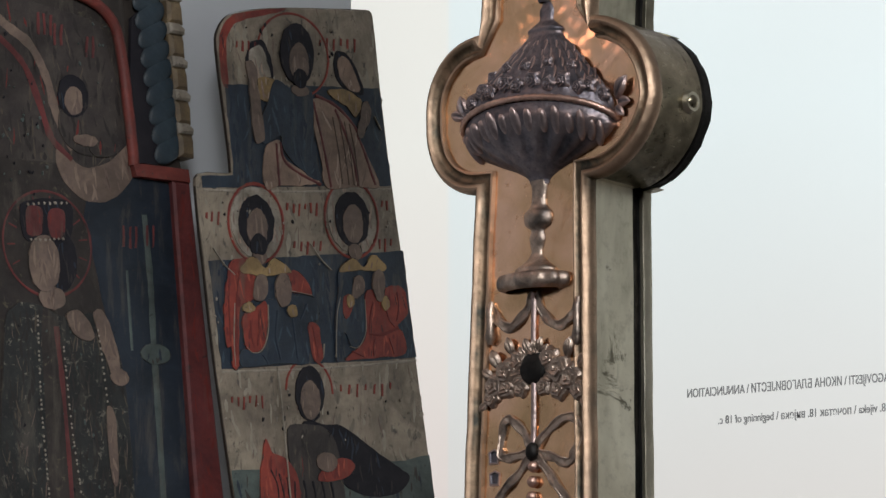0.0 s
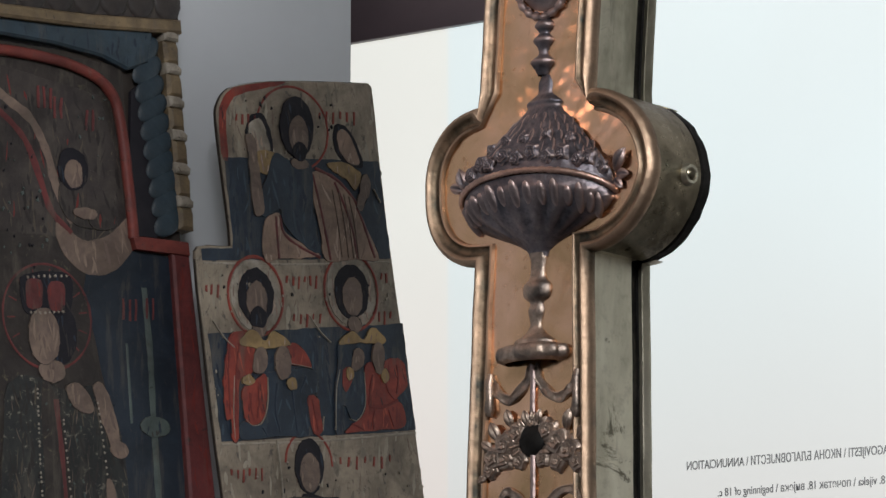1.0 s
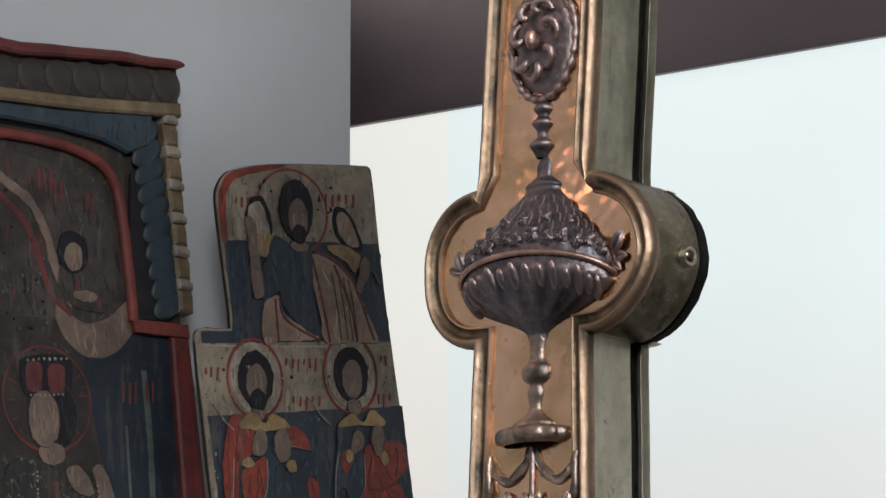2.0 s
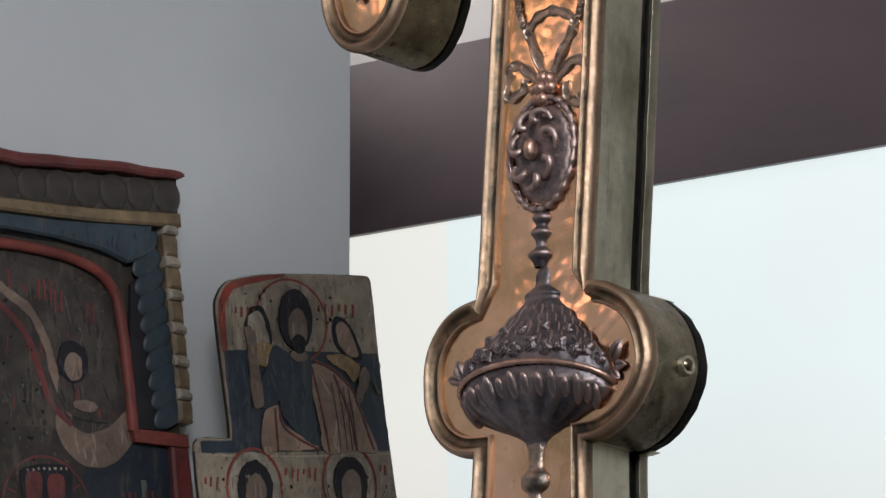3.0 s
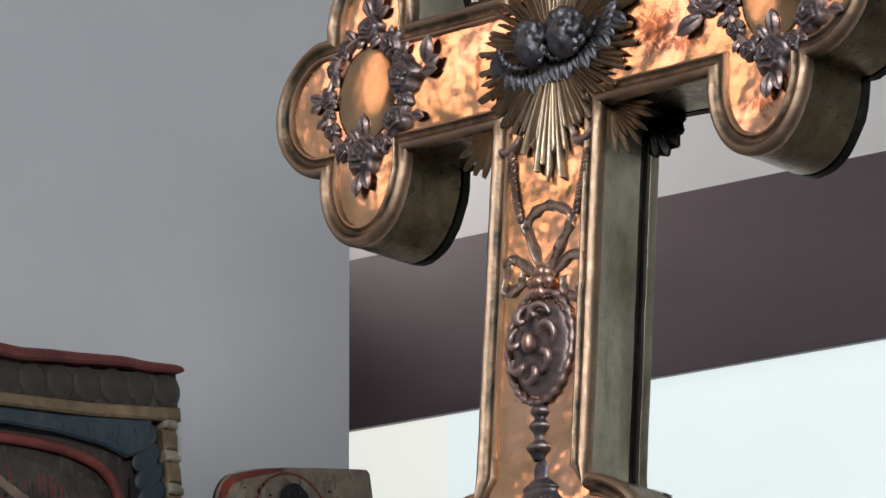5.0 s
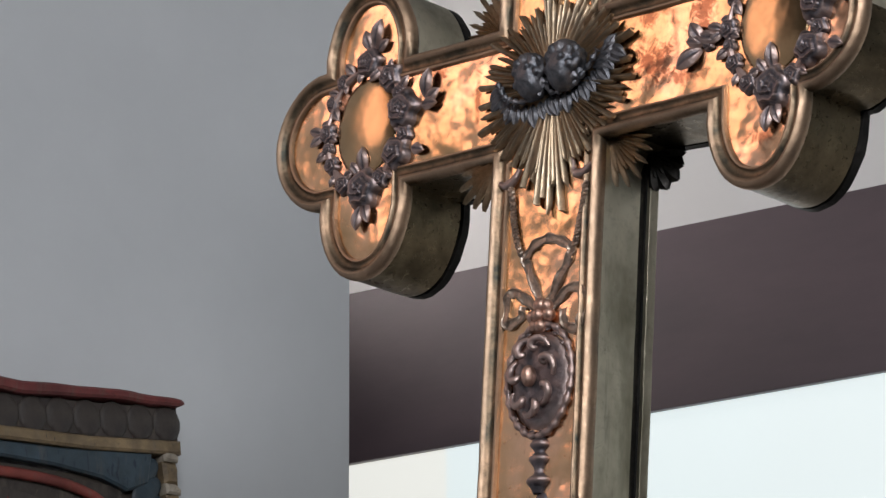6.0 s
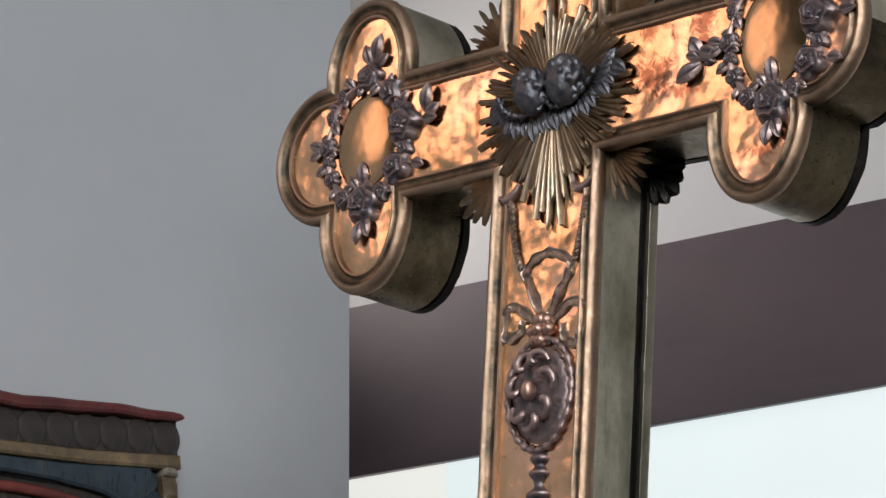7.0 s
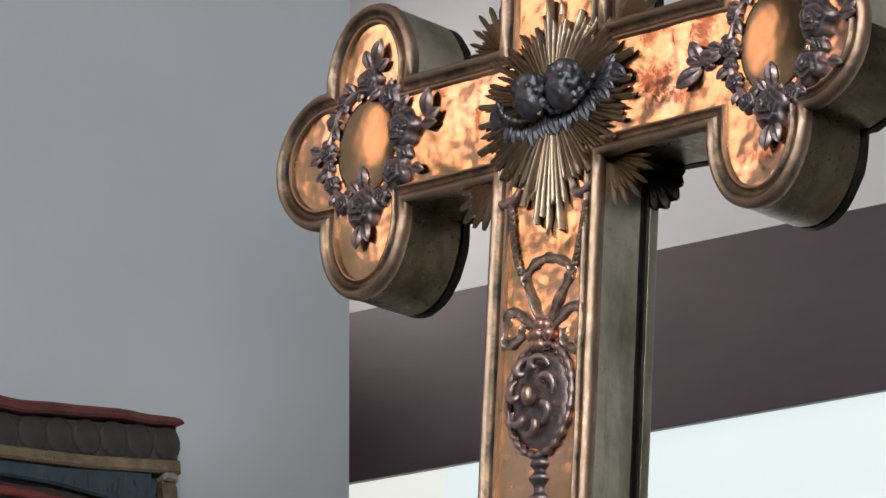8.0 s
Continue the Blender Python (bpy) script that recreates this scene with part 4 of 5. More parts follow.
def wear_marks(parent, material, spots, seed):
    """Small flaked patches scattered in a stretch of board: u0, u1, v0, v1, how many."""
    rnd = random.Random(seed)
    for u0, u1, v0, v1, count in spots:
        for _ in range(count):
            u, v, r = rnd.uniform(u0, u1), rnd.uniform(v0, v1), rnd.uniform(0.7, 2.0)
            field("flake", material, [(u + r * rnd.uniform(0.5, 1.2) * math.cos(a), v + 1.6 * r * rnd.uniform(0.5, 1.2) * math.sin(a)) for a in (0, 1.05, 2.1, 3.14, 4.2, 5.2)], 4.5, parent)


# the narrow tapering icon
icon_m = plane_frame(-40, 2, (-0.091, 5.5332, 2.1555))
icon = thing("narrow_icon", icon_m, "narrow old painted wooden icon in tiers, leaning on grey wall", "icon")
EDGE = [(0, 0), (-14, 1), (-76, -5), (-138, -12), (-190, -21), (-220, -31), (-236, -50), (-239, -75), (-228, -155), (-220, -216), (-226, -226), (-268, -230), (-272, -258), (-262, -343), (-252, -424), (-241, -498), (-218, -640), (-196, -790), (110, -790), (87, -603), (69, -477), (46, -324), (29, -218), (13, -93), (4, -14)]
part("board", slab([p + Vector((noise.noise((p.x * 50, p.y * 50, 2.0)), noise.noise((p.x * 50, p.y * 50, 5.0)))) * 0.0016 for p in round_path(EDGE, 3)], -8, 0, 0.002), [CREAM], icon, "worn wooden board with cream ground", smooth=False)
part("board_edge", sweep(bmesh.new(), ccw(round_path(EDGE, 3)), [(-0.0006, -0.0078), (-0.0006, -0.003)]), WOOD_EDGE, icon, "dark bare edge of the board")
brushwork(round_path(EDGE, 3), 0, CREAM, icon)
field("red_border", RED, [(-139, -13), (-207, -27), (-232, -46), (-238, -75), (-233, -118), (-224, -118), (-228, -76), (-222, -52), (-204, -36), (-150, -20)], 1, icon, label="red border stripe")
field("upper_ground", NAVY, [(-231, -117), (9, -95), (27, -216), (-218, -242), (-265, -247), (-267, -233), (-221, -228), (-219, -214)], 1, icon, False, "dark blue painted ground")
field("middle_ground", NAVY, [(-258, -335), (43, -296), (61, -428), (-240, -464)], 1, icon, False, "dark blue painted ground")
field("lower_ground", SEA, [(-228, -584), (-160, -578), (-60, -566), (40, -556), (79, -547), (108, -785), (-196, -785)], 1, icon, False, "grey green painted ground")
for ends in ([(-264, -250), (-120, -238), (27, -220)], [(-240, -467), (-90, -452), (61, -431)]):
    line("white_line", CHALK, ends, 1.5, 2, icon)

# upper tier: plain shapes in the colours of the painting
line("halo", RED, oval(-125, -70, 55, 52, 16), 1.8, 2, icon, True, "thin red painted ring")
field("side_shape", INK, [(-198, -81), (-188, -60), (-172, -58), (-160, -77), (-157, -102), (-181, -111), (-194, -96)], 2, icon)
field("side_shape_light", CHALK, [(-194, -78), (-186, -66), (-174, -65), (-166, -81), (-162, -103), (-181, -108), (-190, -96)], 3, icon)
field("side_shape", INK, [(-62, -74), (-56, -56), (-37, -61), (-20, -86), (-17, -106), (-39, -106), (-58, -92)], 2, icon)
field("side_shape_light", BUFF, [(-57, -72), (-51, -63), (-39, -66), (-26, -88), (-22, -103), (-39, -103), (-53, -88)], 3, icon)
field("yellow_patch", OCHRE, [(-181, -105), (-159, -102), (-151, -115), (-164, -131), (-175, -131), (-181, -121)], 4, icon)
field("yellow_patch", OCHRE, [(-73, -108), (-52, -103), (-39, -105), (-20, -115), (-29, -137), (-44, -124), (-65, -116)], 4.4, icon)
field("side_fold", FLESH, [(-199, -88), (-191, -84), (-183, -96), (-181, -118), (-173, -164), (-174, -181), (-187, -182), (-192, -143), (-195, -110)], 5.4, icon)
field("side_fold", FLESH, [(-23, -138), (-19, -119), (-10, -115), (-5, -130), (-12, -147), (-21, -162), (-28, -156)], 5.4, icon)
line("fine_line", CHALK, [(0, -132), (10, -148)], 1.0, 6, icon)
field("dark_mantle", NAVY, [(-155, -104), (-128, -112), (-102, -106), (-96, -130), (-96, -170), (-88, -220), (-120, -208), (-142, -190), (-148, -172), (-165, -182), (-176, -182), (-178, -158), (-166, -132)], 5, icon, label="dark blue mantle shape")
field("buff_robe", BUFF, [(-98, -122), (-70, -124), (-40, -140), (-28, -156), (-14, -180), (6, -219), (-30, -223), (-76, -229), (-84, -200), (-94, -160)], 4, icon, label="buff robe shape")
field("buff_robe", BUFF, [(-172, -192), (-150, -178), (-141, -200), (-112, -212), (-88, -221), (-100, -228), (-150, -234), (-172, -238)], 4, icon)
for ctrl in ([(-96, -124), (-86, -160), (-76, -200), (-70, -228)], [(-62, -130), (-46, -160), (-34, -190), (-28, -222)], [(-28, -158), (-18, -176), (-8, -200), (0, -218)], [(-148, -180), (-142, -202), (-118, -216), (-86, -226)], [(-154, -182), (-152, -210), (-150, -234)], [(-92, -116), (-60, -126), (-36, -144), (-26, -156)]):
    line("robe_fold", DULL_RED, ctrl, 3.0, 5, icon)
for k, u in enumerate((-66, -56, -48, -40)):
    line("robe_crease", FLESH, [(u, -140 - k * 2), (u + 8, -180), (u + 14, -222)], 0.9, 6, icon)
field("dark_hood", INK, oval(-120, -68, 26, 38, 14), 6, icon, label="plain dark oval")
field("hood_shape", FLESH, oval(-118, -78, 15, 24, 12), 7, icon, label="plain brown oval")
field("hood_lower", INK, oval(-117, -98, 11, 12, 10), 8, icon)
field("neck_shape", FLESH, oval(-117, -113, 14, 7, 10), 6.5, icon)

# middle tier: two ringed shapes
for cu, cv in ((-186, -283), (-38, -264)):
    field("light_disc", CHALK, oval(cu, cv, 38, 44, 16, -2), 2, icon)
    line("halo", RED, oval(cu, cv, 42, 48, 16), 2.2, 3, icon, True)
    field("dark_oval", INK, oval(cu, cv, 27, 34, 14), 4, icon, label="plain dark oval")
    field("brown_oval", FLESH, oval(cu + 1, cv - 6, 16, 24, 12), 5, icon, label="plain brown oval")
    field("neck_shape", FLESH, oval(cu + 4, cv - 40, 11, 10, 10), 4.5, icon)
    if cu < -100:
        field("beard_shape", INK, oval(cu + 3, cv - 26, 13, 13, 10), 6, icon)
    line("small_cross", CHALK, [(cu - 66, cv - 36), (cu - 50, cv - 54), (cu - 34, cv - 66)], 1.2, 6, icon)
field("robe_front", NAVY, [(-189, -373), (-165, -374), (-133, -367), (-102, -365), (-92, -380), (-94, -394), (-107, -399), (-108, -421), (-103, -445), (-157, -452), (-210, -459), (-210, -438), (-181, -439), (-170, -413), (-174, -382)], 4, icon, label="dark blue robe shape")
field("cloak", RED, [(-222, -330), (-200, -331), (-189, -346), (-193, -375), (-207, -383), (-214, -396), (-216, -458), (-224, -460), (-227, -437), (-234, -436), (-237, -399), (-233, -360)], 5, icon, label="red cloak shape")
field("cloak_fold", RED, [(-207, -396), (-191, -388), (-174, -378), (-172, -413), (-181, -436), (-194, -440), (-205, -434), (-209, -414)], 5, icon)
field("cloak_fold", RED, [(-148, -342), (-126, -336), (-111, -347), (-103, -363), (-125, -362), (-145, -362)], 5, icon)
field("cloak_fold", RED, [(-109, -398), (-94, -400), (-90, -422), (-87, -440), (-101, -444), (-108, -420)], 5, icon)
line("robe_crease", RED_DEEP, [(-227, -345), (-230, -377), (-228, -426)], 2.0, 6, icon)
line("robe_crease", RED_DEEP, [(-213, -343), (-218, -376), (-219, -425)], 2.0, 6, icon)
line("robe_crease", RED_DEEP, [(-198, -402), (-196, -423), (-192, -435)], 2.0, 6, icon)
line("robe_crease", RED_DEEP, [(-185, -393), (-185, -414), (-187, -432)], 2.0, 6, icon)
line("robe_crease", RED_DEEP, [(-103, -402), (-98, -423), (-94, -440)], 2.0, 6, icon)
line("robe_crease", NAVY_DEEP, [(-156, -387), (-159, -419), (-152, -446)], 2.2, 5.5, icon)
line("robe_crease", NAVY_DEEP, [(-134, -388), (-130, -416), (-126, -443)], 2.2, 5.5, icon)
line("robe_crease", NAVY_DEEP, [(-179, -442), (-174, -449), (-172, -453)], 2.2, 5.5, icon)
line("robe_crease", NAVY_DEEP, [(-111, -375), (-116, -386), (-121, -395)], 2.2, 5.5, icon)
field("robe_front", RED, [(-18, -355), (4, -349), (26, -341), (42, -345), (48, -369), (45, -378), (30, -392), (39, -398), (42, -424), (-6, -433), (-52, -439), (-32, -423), (-19, -404)], 4, icon, label="red robe shape")
field("cloak", NAVY, [(-60, -327), (-44, -327), (-38, -343), (-40, -360), (-23, -359), (-21, -404), (-32, -421), (-43, -421), (-50, -407), (-59, -410), (-63, -438), (-67, -437), (-67, -388), (-62, -359)], 5, icon, label="dark blue cloak shape")
field("sleeve", RED, [(-54, -362), (-43, -359), (-40, -373), (-49, -388), (-55, -383)], 6, icon)
line("robe_crease", RED_DEEP, [(-14, -404), (8, -403), (32, -393)], 3.0, 5.5, icon)
line("robe_crease", RED_DEEP, [(-7, -364), (-12, -382), (-14, -402)], 2.0, 5.5, icon)
line("robe_crease", RED_DEEP, [(13, -369), (17, -383), (26, -392)], 2.0, 5.5, icon)
line("robe_crease", RED_DEEP, [(31, -349), (33, -367), (30, -385)], 2.0, 5.5, icon)
line("robe_crease", RED_DEEP, [(-5, -410), (-8, -420), (-7, -431)], 2.0, 5.5, icon)
line("robe_crease", RED_DEEP, [(17, -406), (21, -416), (25, -426)], 2.0, 5.5, icon)
line("robe_crease", RED_DEEP, [(-41, -428), (-32, -430), (-23, -433)], 2.0, 5.5, icon)
line("fine_line", CHALK, [(-221, -383), (-223, -426), (-221, -459)], 0.8, 6.5, icon)
line("fine_line", CHALK, [(-171, -381), (-171, -413), (-180, -436), (-194, -441), (-204, -435)], 0.8, 6.5, icon)
line("fine_line", CHALK, [(-142, -361), (-125, -362), (-103, -364)], 0.8, 6.5, icon)
line("fine_line", CHALK, [(-85, -422), (-87, -439)], 0.8, 6.5, icon)
line("fine_line", CHALK, [(-59, -362), (-65, -388), (-67, -437)], 0.8, 6.5, icon)
line("fine_line", CHALK, [(-21, -362), (-20, -401), (-32, -422), (-45, -422)], 0.8, 6.5, icon)
field("collar_shape", OCHRE, [(-213, -342), (-193, -324), (-175, -337), (-160, -323), (-135, -337), (-146, -341), (-173, -347), (-193, -347)], 6.5, icon, label="ochre collar shape")
field("collar_shape", OCHRE, [(-60, -331), (-40, -312), (-22, -322), (-6, -306), (14, -319), (4, -326), (-22, -326), (-40, -329)], 6.5, icon, label="ochre collar shape")
field("light_patch", FLESH, [(-193, -373), (-190, -352), (-181, -345), (-171, -351), (-175, -373), (-186, -378)], 7, icon)
field("light_patch", FLESH, [(-158, -352), (-151, -342), (-140, -343), (-135, -360), (-140, -378), (-151, -381), (-158, -369)], 7, icon)
field("light_patch", FLESH, [(-40, -359), (-38, -339), (-29, -333), (-22, -338), (-22, -352), (-33, -363)], 7, icon)
field("light_patch", FLESH, [(-7, -336), (-1, -325), (9, -327), (11, -344), (8, -359), (0, -362), (-7, -350)], 7, icon)
field("cuff", OCHRE, [(-209, -384), (-197, -380), (-191, -387), (-198, -393), (-207, -392)], 7.5, icon)
field("cuff", OCHRE, [(-142, -382), (-130, -379), (-127, -391), (-135, -394), (-141, -390)], 7.5, icon)
field("cuff", OCHRE, [(-49, -361), (-40, -360), (-38, -369), (-45, -375), (-49, -370)], 7.5, icon)
field("cuff", OCHRE, [(6, -359), (14, -355), (18, -367), (12, -373), (7, -369)], 7.5, icon)

# lower tier: a cloaked shape before a red one
line("halo", RED, oval(-108, -482, 36, 40, 16)[:9], 1.8, 2, icon)
field("dark_oval", INK, oval(-108, -484, 22, 34, 12), 4, icon)
field("brown_oval", FLESH, oval(-108, -492, 15, 24, 12), 5, icon)
field("cloak", INK, [(-120, -520), (-84, -520), (-54, -522), (-10, -546), (30, -566), (46, -578), (20, -600), (-40, -600), (-90, -560)], 3, icon, label="dark cloak shape")
field("body_shape", UMBER, [(-142, -530), (-110, -522), (-78, -530), (-62, -570), (-60, -640), (-120, -650), (-136, -590)], 4, icon)
field("red_shape", RED, [(-178, -545), (-166, -560), (-146, -566), (-128, -590), (-126, -650), (-150, -690), (-176, -650), (-186, -610)], 5, icon, label="plain red shape")
field("red_shape", RED, [(-60, -560), (-40, -568), (-60, -585), (-96, -590), (-92, -576)], 5, icon)
field("light_patch", FLESH, oval(-84, -566, 16, 12, 10), 6, icon)
line("staff", CHALK, [(-158, -456), (-152, -500), (-146, -560), (-138, -640)], 1.2, 7, icon)
for k in range(4):
    line("dark_strap", INK, [(-170 + k * 12, -580 - k * 4), (-160 + k * 9, -600 - k * 8), (-158 + k * 10, -630)], 1.6, 6, icon)
    line("dark_fold", INK, [(-120 + 14 * k, -590), (-116 + 14 * k, -610), (-120 + 14 * k, -636)], 2.2, 6, icon)
# writing that cannot be read
for u0, v0, n, step, du in ((-212, -62, 4, 9, 0.10), (-84, -44, 6, 11, 0.10), (-138, -254, 6, 9, 0.1), (-128, -300, 5, 10, 0.1), (-4, -286, 4, 9, 0.1), (-226, -496, 6, 9, 0.1), (-60, -470, 7, 13, 0.1), (-262, -276, 3, 9, 0.1), (10, -236, 2, 8, 0.1)):
    for k in range(n):
        h = 8 + 4 * (k % 3)
        field("faded_bar", RED, [(u0 + k * step, v0 + du * k * step), (u0 + k * step + 2.6, v0 + du * k * step), (u0 + k * step + 2.0, v0 + du * k * step - h), (u0 + k * step - 0.6, v0 + du * k * step - h)], 2, icon, False)
wear_marks(icon, INK, [(-205, -10, -70, -30, 14), (-240, 20, -300, -250, 12), (-215, 40, -540, -480, 10)], 3)
wear_marks(icon, CHALK, [(-240, 22, -325, -260, 16), (-220, 45, -540, -480, 12), (-252, -235, -420, -300, 5), (-200, 0, -110, -30, 10)], 5)

# the wide icon with its carved frame
wide_m = plane_frame(-40, 4, (-0.3016, 5.409, 1.957))
wide = thing("framed_icon", wide_m, "large dark painted icon in carved red, blue and gilt frame", "icon")
MID = -292.0


def both(pts):
    """A half outline from the middle out to the right, closed by its mirror image about the middle."""
    return pts + [(2 * MID - u, v) for u, v in reversed(pts)]


part("back_board", slab(mm(*both([(MID, 200), (-90, 200), (-26, 240), (-14, 0), (-10, -30), (29, -430), (55, -590)])), -30, -12), WOOD_EDGE, wide, "dark old wooden back board", smooth=False)
part("painted_panel", slab(mm(*both([(MID, 196), (-95, 190), (-80, -30), (-30, -36), (-16, -430), (4, -590)])), -11.5, -9), DIM_BROWN, wide, "painted panel, smoke-dark, with dimness put into its colour", smooth=False)


def bent(pts, width, z0, z1, name, material, label=""):
    """A frame moulding of round section along a run of points."""
    run = curve_points(pts, 6, (z0 + z1) / 2)
    return part(name, tube(bmesh.new(), [(p.x + 0.8 * noise.noise((p.x * 0.05, p.y * 0.05, 1)), p.y, p.z) for p in run], width / 2, 8, (z1 - z0) / width), material, wide, label)


ARCH = [(MID, 186), (-250, 187), (-206, 185), (-168, 180), (-132, 168), (-110, 146), (-101, 110), (-95, 60), (-90, 10), (-88, -22)]
bent(ARCH, 14, -11, 2, "arch_moulding", FRAME_RED, "red painted arched moulding")
bent([(2 * MID - u, v) for u, v in ARCH], 14, -11, 2, "arch_moulding", FRAME_RED)
for s in (1, -1):
    def fx(u):
        return u if s == 1 else 2 * MID - u
    part("frame_foot", slab(mm(*[(fx(u), v) for u, v in ((-92, -20), (-10, -20), (-8, -36), (-88, -36))]), -11, 1), FRAME_RED, wide, "red painted step of the frame", smooth=False)
    part("frame_stile", slab(mm(*[(fx(u), v) for u, v in ((-34, -36), (-8, -36), (29, -430), (52, -590), (8, -590), (-14, -430))]), -26, 1, 0.003), DULL_RED, wide, "dull red upright of the frame", smooth=False)
    part("dark_rebate", slab(mm(*[(fx(u), v) for u, v in ((-84, 160), (-60, 180), (-58, 80), (-50, 0), (-52, -18), (-86, -18), (-90, 60))]), -11, -5), INK, wide, "dark rebate beside the arch", smooth=False)
    turn_ob = None
    for k in range(10):
        u, v = -64 + 29 * k / 9, 212 - 23.2 * k
        m = pose(fx(u) / 1000, v / 1000, -0.004, 0, 0, s * 38)
        if turn_ob is None or s == -1 and k == 0:
            turn_ob = part("rope_turn", dome_mesh(26, 14.5, 4.5, 18, 12), BLUE, wide, "blue painted turn of carved rope" if s == 1 else "", m)
        else:
            again(turn_ob, wide, m)
    for k in range(6):
        u, v = -20 + 2.8 * k, 240 - 41 * k
        part("gilt_block", slab([p + Vector((noise.noise((p.x * 60, p.y * 60, k)), 0)) * 0.002 for p in mm(*[(fx(u + a), v + b) for a, b in ((-18, -12), (2, -12), (5, -20), (5, -40), (-16, -40))])], -24, 3 + k % 2, 0.004), GOLD_WOOD, wide, smooth=False)
        part("white_block", slab(mm(*[(fx(u + a), v + b) for a, b in ((-20, 1), (-4, 1), (4, -5), (3, -12), (-18, -12))]), -24, 6, 0.003), CHALK, wide, smooth=False)
part("blue_frieze", slab(mm(*both([(MID, 224), (-190, 226), (-52, 238), (-60, 196), (-92, 184), (-130, 196), (-200, 203), (MID, 205)])), -11, 1, 0.003), BLUE, wide, "blue painted frieze over the arch", smooth=False)
part("cream_fillet", slab(mm(*both([(MID, 240), (-150, 244), (-14, 255), (-13, 238), (-150, 228), (MID, 224)])), -24, 8, 0.003), GOLD_WOOD, wide, "rubbed gilt fillet", smooth=False)
part("cornice_bed", slab(mm(*both([(MID, 283), (-150, 288), (-15, 298), (-14, 254), (-150, 244), (MID, 240)])), -26, 2, 0.002), UMBER, wide, "dark bed of the cornice", smooth=False)
for k in range(14):
    u = -32 - 40 * k
    v = 276 - 0.07 * abs(u + 20) if u > MID else 276 - 0.07 * abs(2 * MID - u + 20)
    part("cornice_lobe", dome_mesh(21 + noise.noise((k, 0.3, 0.7)), 24, 5.5, 14, 10), UMBER, wide, "dark carved lobe" if k == 0 else "", pose(u / 1000, v / 1000, 0.002))
part("cornice_top", slab([p + Vector((0, noise.noise((p.x * 22, 4.0, 1.0)))) * 0.003 for p in round_path(both([(MID, 297), (-230, 299), (-170, 302), (-110, 306), (-60, 306), (-17, 305), (-16, 297), (-60, 295), (-110, 294), (-170, 289), (-230, 284), (MID, 282)]), 3)], -30, 16, 0.003), DULL_RED, wide, "dull red top moulding", smooth=False)

# worn strokes on the painted mouldings
brushwork(mm(*both([(MID, 222), (-190, 224), (-60, 235), (-64, 200), (-92, 188), (-130, 199), (-200, 206), (MID, 208)])), 2.0, BLUE, wide)
brushwork(mm(*both([(MID, 238), (-150, 241), (-20, 251), (-19, 241), (-150, 231), (MID, 227)])), 16.0, GOLD_WOOD, wide)
brushwork(mm((-30, -40), (-11, -40), (25, -430), (47, -586), (13, -586), (-10, -430)), 2.0, DULL_RED, wide)
brushwork(mm(*both([(MID, 281), (-150, 286), (-20, 295), (-19, 257), (-150, 247), (MID, 243)])), 4.2, UMBER, wide)

# plain shapes in the colours of its painting
paint_layer = new("painting")
paint_layer.parent = wide
paint_layer.matrix_basis = pose(0, 0, -0.009)
tagged(paint_layer, label="dark worn painting inside the frame")


def tone(name, material, pts, level, soft=True):
    return field(name, material, pts, level, paint_layer, soft)


tone("olive_ground", UMBER, [(-280, 170), (-130, 150), (-100, 60), (-90, -30), (-280, -30)], 0.6, False)
tone("blue_ground", DIM_BLUE, [(-150, -30), (-84, -32), (-32, -40), (-16, -430), (2, -585), (-100, -585), (-120, -260), (-160, -90)], 1, False)
line("scroll_band", FLESH, [(-300, 150), (-262, 128), (-230, 108), (-208, 70), (-196, 30), (-172, -10)], 7, 2, paint_layer)
line("scroll_band", DULL_RED, [(-300, 128), (-262, 104), (-238, 80), (-220, 40), (-204, 0), (-176, -24)], 5, 2.4, paint_layer)
tone("grey_cloud", FLESH, [(-196, -10), (-160, -30), (-120, -20), (-88, 6), (-86, -34), (-120, -66), (-160, -70), (-192, -44)], 2)
tone("round_shape", UMBER, oval(-152, 20, 42, 36, 14), 3)
tone("red_patch", UMBER, [(-150, 36), (-122, 30), (-106, 4), (-120, -14), (-150, -10)], 4)
tone("dark_oval", INK, oval(-172, 54, 22, 26, 12), 5)
tone("brown_oval", FLESH, oval(-172, 48, 13, 17, 10), 6)
tone("pale_patch", FLESH, oval(-156, 2, 18, 7, 8), 6)
tone("halo_ground", DIM_BROWN, oval(-214, -128, 62, 62, 16), 1.4)
line("halo_ring", DULL_RED, oval(-214, -128, 63, 63, 18), 1.8, 2.2, paint_layer, True)
for k in range(11):
    a = math.radians(-40 + 25 * k)
    line("halo_stroke", DULL_RED, [(-214 + 46 * math.cos(a), -128 + 46 * math.sin(a)), (-214 + 58 * math.cos(a), -128 + 58 * math.sin(a))], 1.3, 2, paint_layer)
tone("dark_crown", INK, [(-246, -80), (-184, -74), (-178, -104), (-190, -124), (-240, -128), (-252, -108)], 4)
for u in (-232, -200):
    tone("red_patch", DULL_RED, [(u - 11, -88), (u + 9, -86), (u + 11, -108), (u + 6, -119), (u - 9, -120), (u - 13, -106)], 5)
for k in range(8):
    tone("pearl", CHALK, oval(-242 + 8 * k, -83 + 0.9 * k, 1.6, 1.6, 6), 6)
    tone("pearl", CHALK, oval(-238 + 6.5 * k, -126 + 0.8 * k, 1.6, 1.6, 6), 6)
tone("dark_oval", INK, oval(-206, -146, 34, 42, 14), 3)
tone("brown_oval", FLESH, oval(-220, -152, 22, 34, 12), 5)
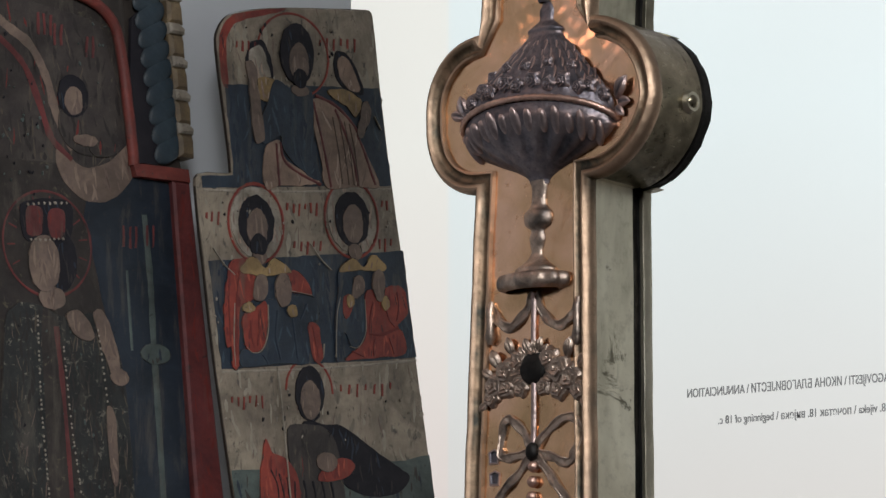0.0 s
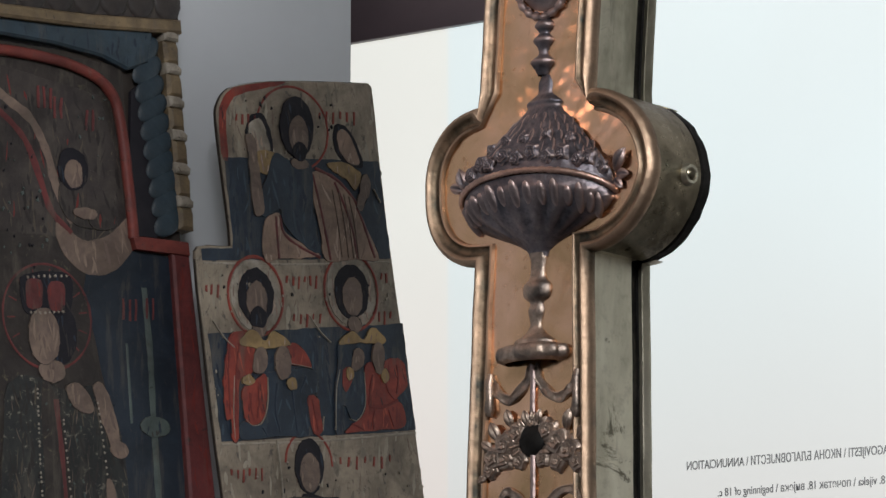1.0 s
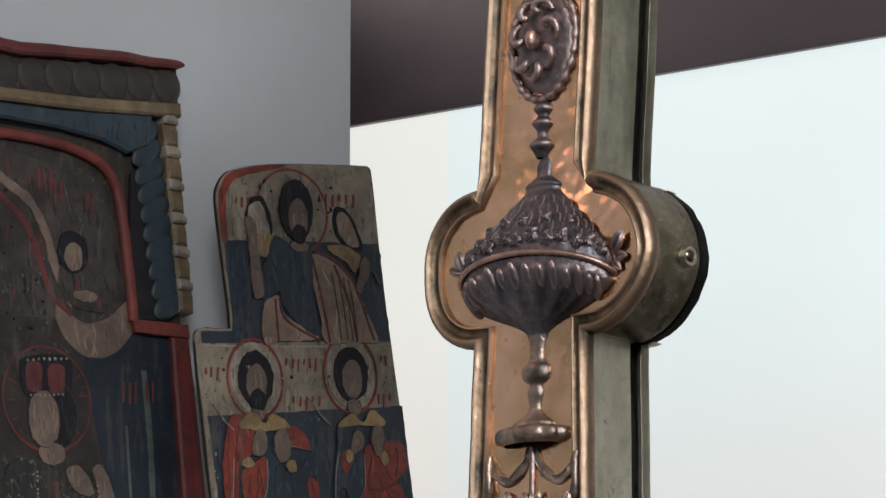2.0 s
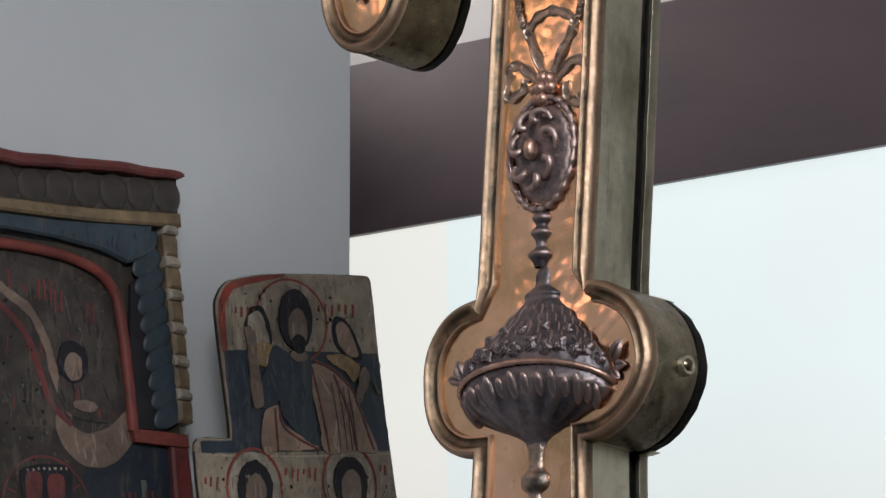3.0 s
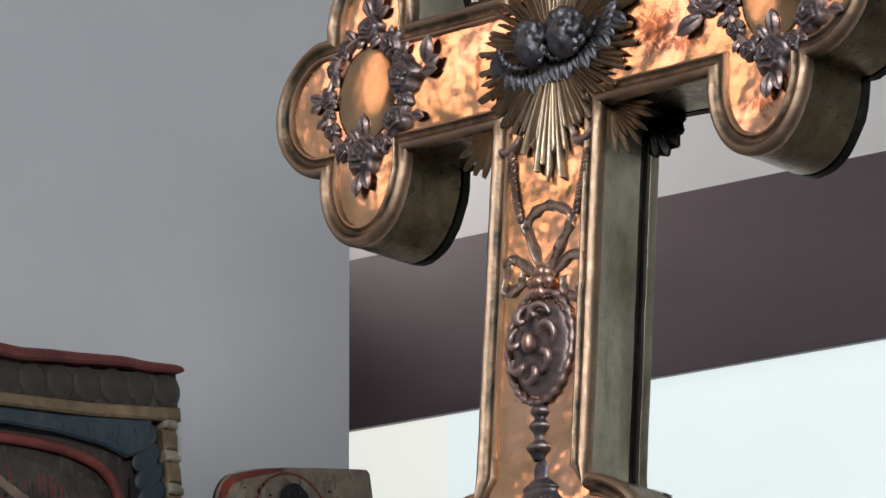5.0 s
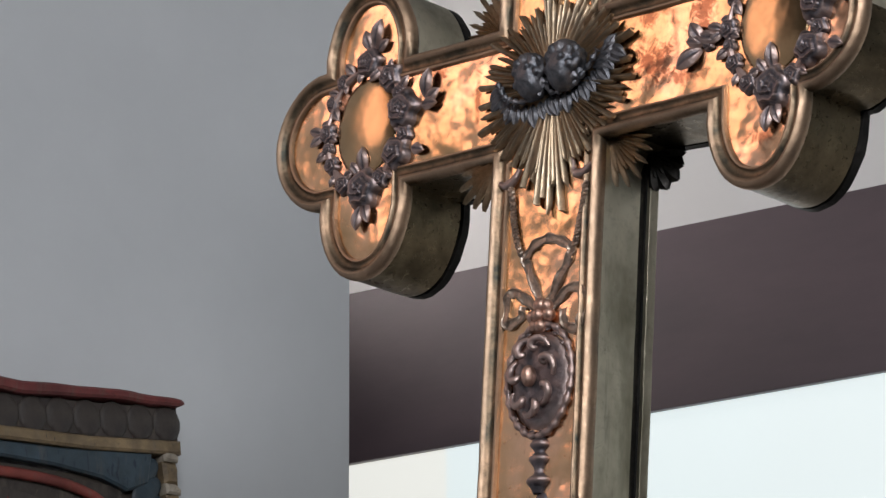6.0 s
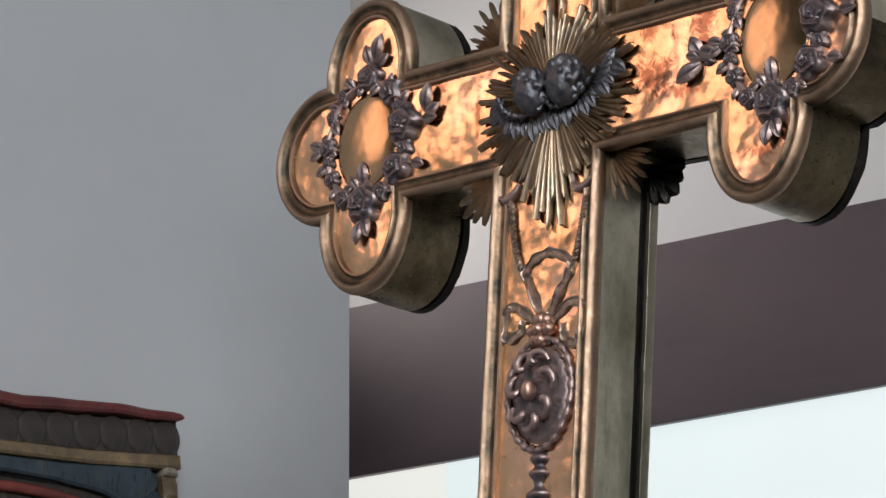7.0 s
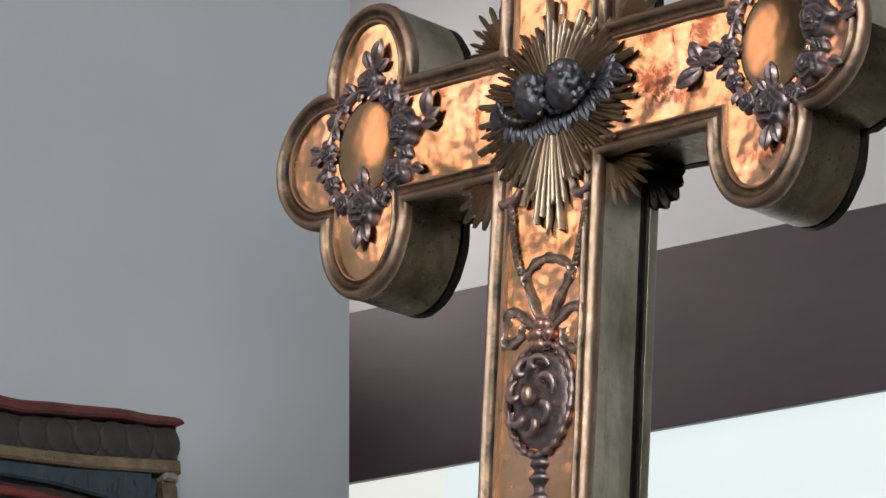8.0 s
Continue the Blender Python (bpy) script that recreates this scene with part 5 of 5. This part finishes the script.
tone("brown_neck", FLESH, oval(-210, -192, 19, 14, 10), 4)
tone("patterned_robe", BROCADE, [(-262, -206), (-230, -202), (-190, -214), (-150, -206), (-122, -236), (-108, -290), (-98, -430), (-90, -585), (-280, -585), (-280, -260)], 3)
tone("robe_centre", DIM_BROWN, [(-226, -216), (-206, -222), (-190, -300), (-176, -430), (-166, -585), (-216, -585), (-222, -380)], 4)
line("red_stripe", DULL_RED, [(-206, -226), (-198, -300), (-190, -420), (-184, -560)], 5, 5, paint_layer)
for path, n in (([(-232, -216), (-230, -320), (-222, -430), (-212, -560)], 44), ([(-196, -250), (-188, -340), (-176, -430), (-166, -560)], 36), ([(-146, -226), (-140, -270), (-134, -320)], 12)):
    run = curve_points(path, 20, 0)
    dot = None
    for i in range(n):
        p = run[int(i * (len(run) - 1) / n)]
        m = pose(p.x / 1000, p.y / 1000, 0.0026)
        if dot is None:
            dot = part("pearl", dome_mesh(1.5, 1.7, 0.8, 8, 6), CHALK, paint_layer, m=m)
        else:
            again(dot, paint_layer, m)
tone("pale_sleeve", FLESH, [(-152, -206), (-138, -202), (-124, -230), (-116, -262), (-124, -286), (-134, -262), (-144, -238)], 5)
tone("pale_patch", FLESH, [(-190, -210), (-172, -204), (-152, -228), (-160, -240), (-182, -232)], 6)
tone("pale_patch", FLESH, oval(-116, -280, 13, 10, 8), 6)
tone("robe_edge", FLESH, [(-136, -320), (-124, -330), (-122, -400), (-132, -400)], 5)
line("grey_post", SEA, [(-72, -80), (-66, -160), (-64, -236), (-60, -330), (-56, -430), (-48, -580)], 5.0, 3, paint_layer)
tone("grey_knob", SEA, oval(-62, -248, 22, 12, 12), 4)
line("grey_post", SEA, [(-100, -150), (-98, -200), (-96, -246)], 2.2, 3, paint_layer)
for u0, v0, n in ((-104, -96, 3), (-70, -92, 2), (-220, 150, 3), (-196, 140, 2), (-150, 130, 2)):
    for k in range(n):
        tone("faded_bar", DULL_RED, [(u0 + 9 * k, v0), (u0 + 9 * k + 3, v0), (u0 + 9 * k + 2, v0 - 26), (u0 + 9 * k - 1, v0 - 26)], 3, False)
wear_marks(paint_layer, SEA, [(-280, -210, -60, 60, 16), (-270, -150, -420, -220, 14), (-190, -100, 60, 150, 8)], 8)
wear_marks(paint_layer, INK, [(-280, -200, -80, 130, 14), (-260, -110, -430, -220, 14)], 9)

# ---- supports below the view ----
box_ob("ledge", PALE_WALL, (-1.2, 0.55, -2.3918, -1.028, 0.002, 0.34), left_m, 0.004, kind="structure", label="plain painted ledge that carries the icons", category="ledge")
box_ob("plinth", BEAM_WOOD, (-0.22, 0.22, -0.22, 0.22, 0.0, 1.303), pose(0.07, 4.15, 0, 0, 0, -44), 0.004, kind="structure", label="plain dark painted plinth under the cross", category="plinth")

# ---- the mirrored caption on the white panel ----
CAPTION = paint("caption_ink", (0.36, 0.36, 0.37), (0.42, 0.42, 0.43), 30, 0.7, 0.02)


def caption(text, u, v, height, width):
    """Flat letters, mirrored, reading leftwards from their right-hand end to u."""
    curve = bpy.data.curves.new("caption", "FONT")
    curve.body, curve.size, curve.align_x = text, height / 0.7, "RIGHT"
    curve.extrude, curve.offset = 0.0004, 0.0001
    tmp = new("caption_source", curve)
    me = bpy.data.meshes.new_from_object(tmp.evaluated_get(bpy.context.evaluated_depsgraph_get()))
    bpy.data.objects.remove(tmp)
    xs = [p.co.x for p in me.vertices]
    k = width / (max(xs) - min(xs))
    for p in me.vertices:
        p.co.x *= -k
    me.flip_normals()
    me.materials.append(CAPTION)
    ob = new("caption_line", me)
    ob.matrix_basis = right_m @ pose(u, v, 0.0012)
    return tagged(ob, "grey mirrored caption lettering on the white panel", "lettering", "caption lines")


caption("BLAGOVIJESTI \\ ИКОНА БЛАГОВИЈЕСТИ \\ ANNUNCIATION", 0.645, -0.710, 0.0125, 0.362)
caption("početak 18. vijeka \\ почетак 18. вијека \\ beginning of 18 c.", 0.700, -0.751, 0.0115, 0.345)
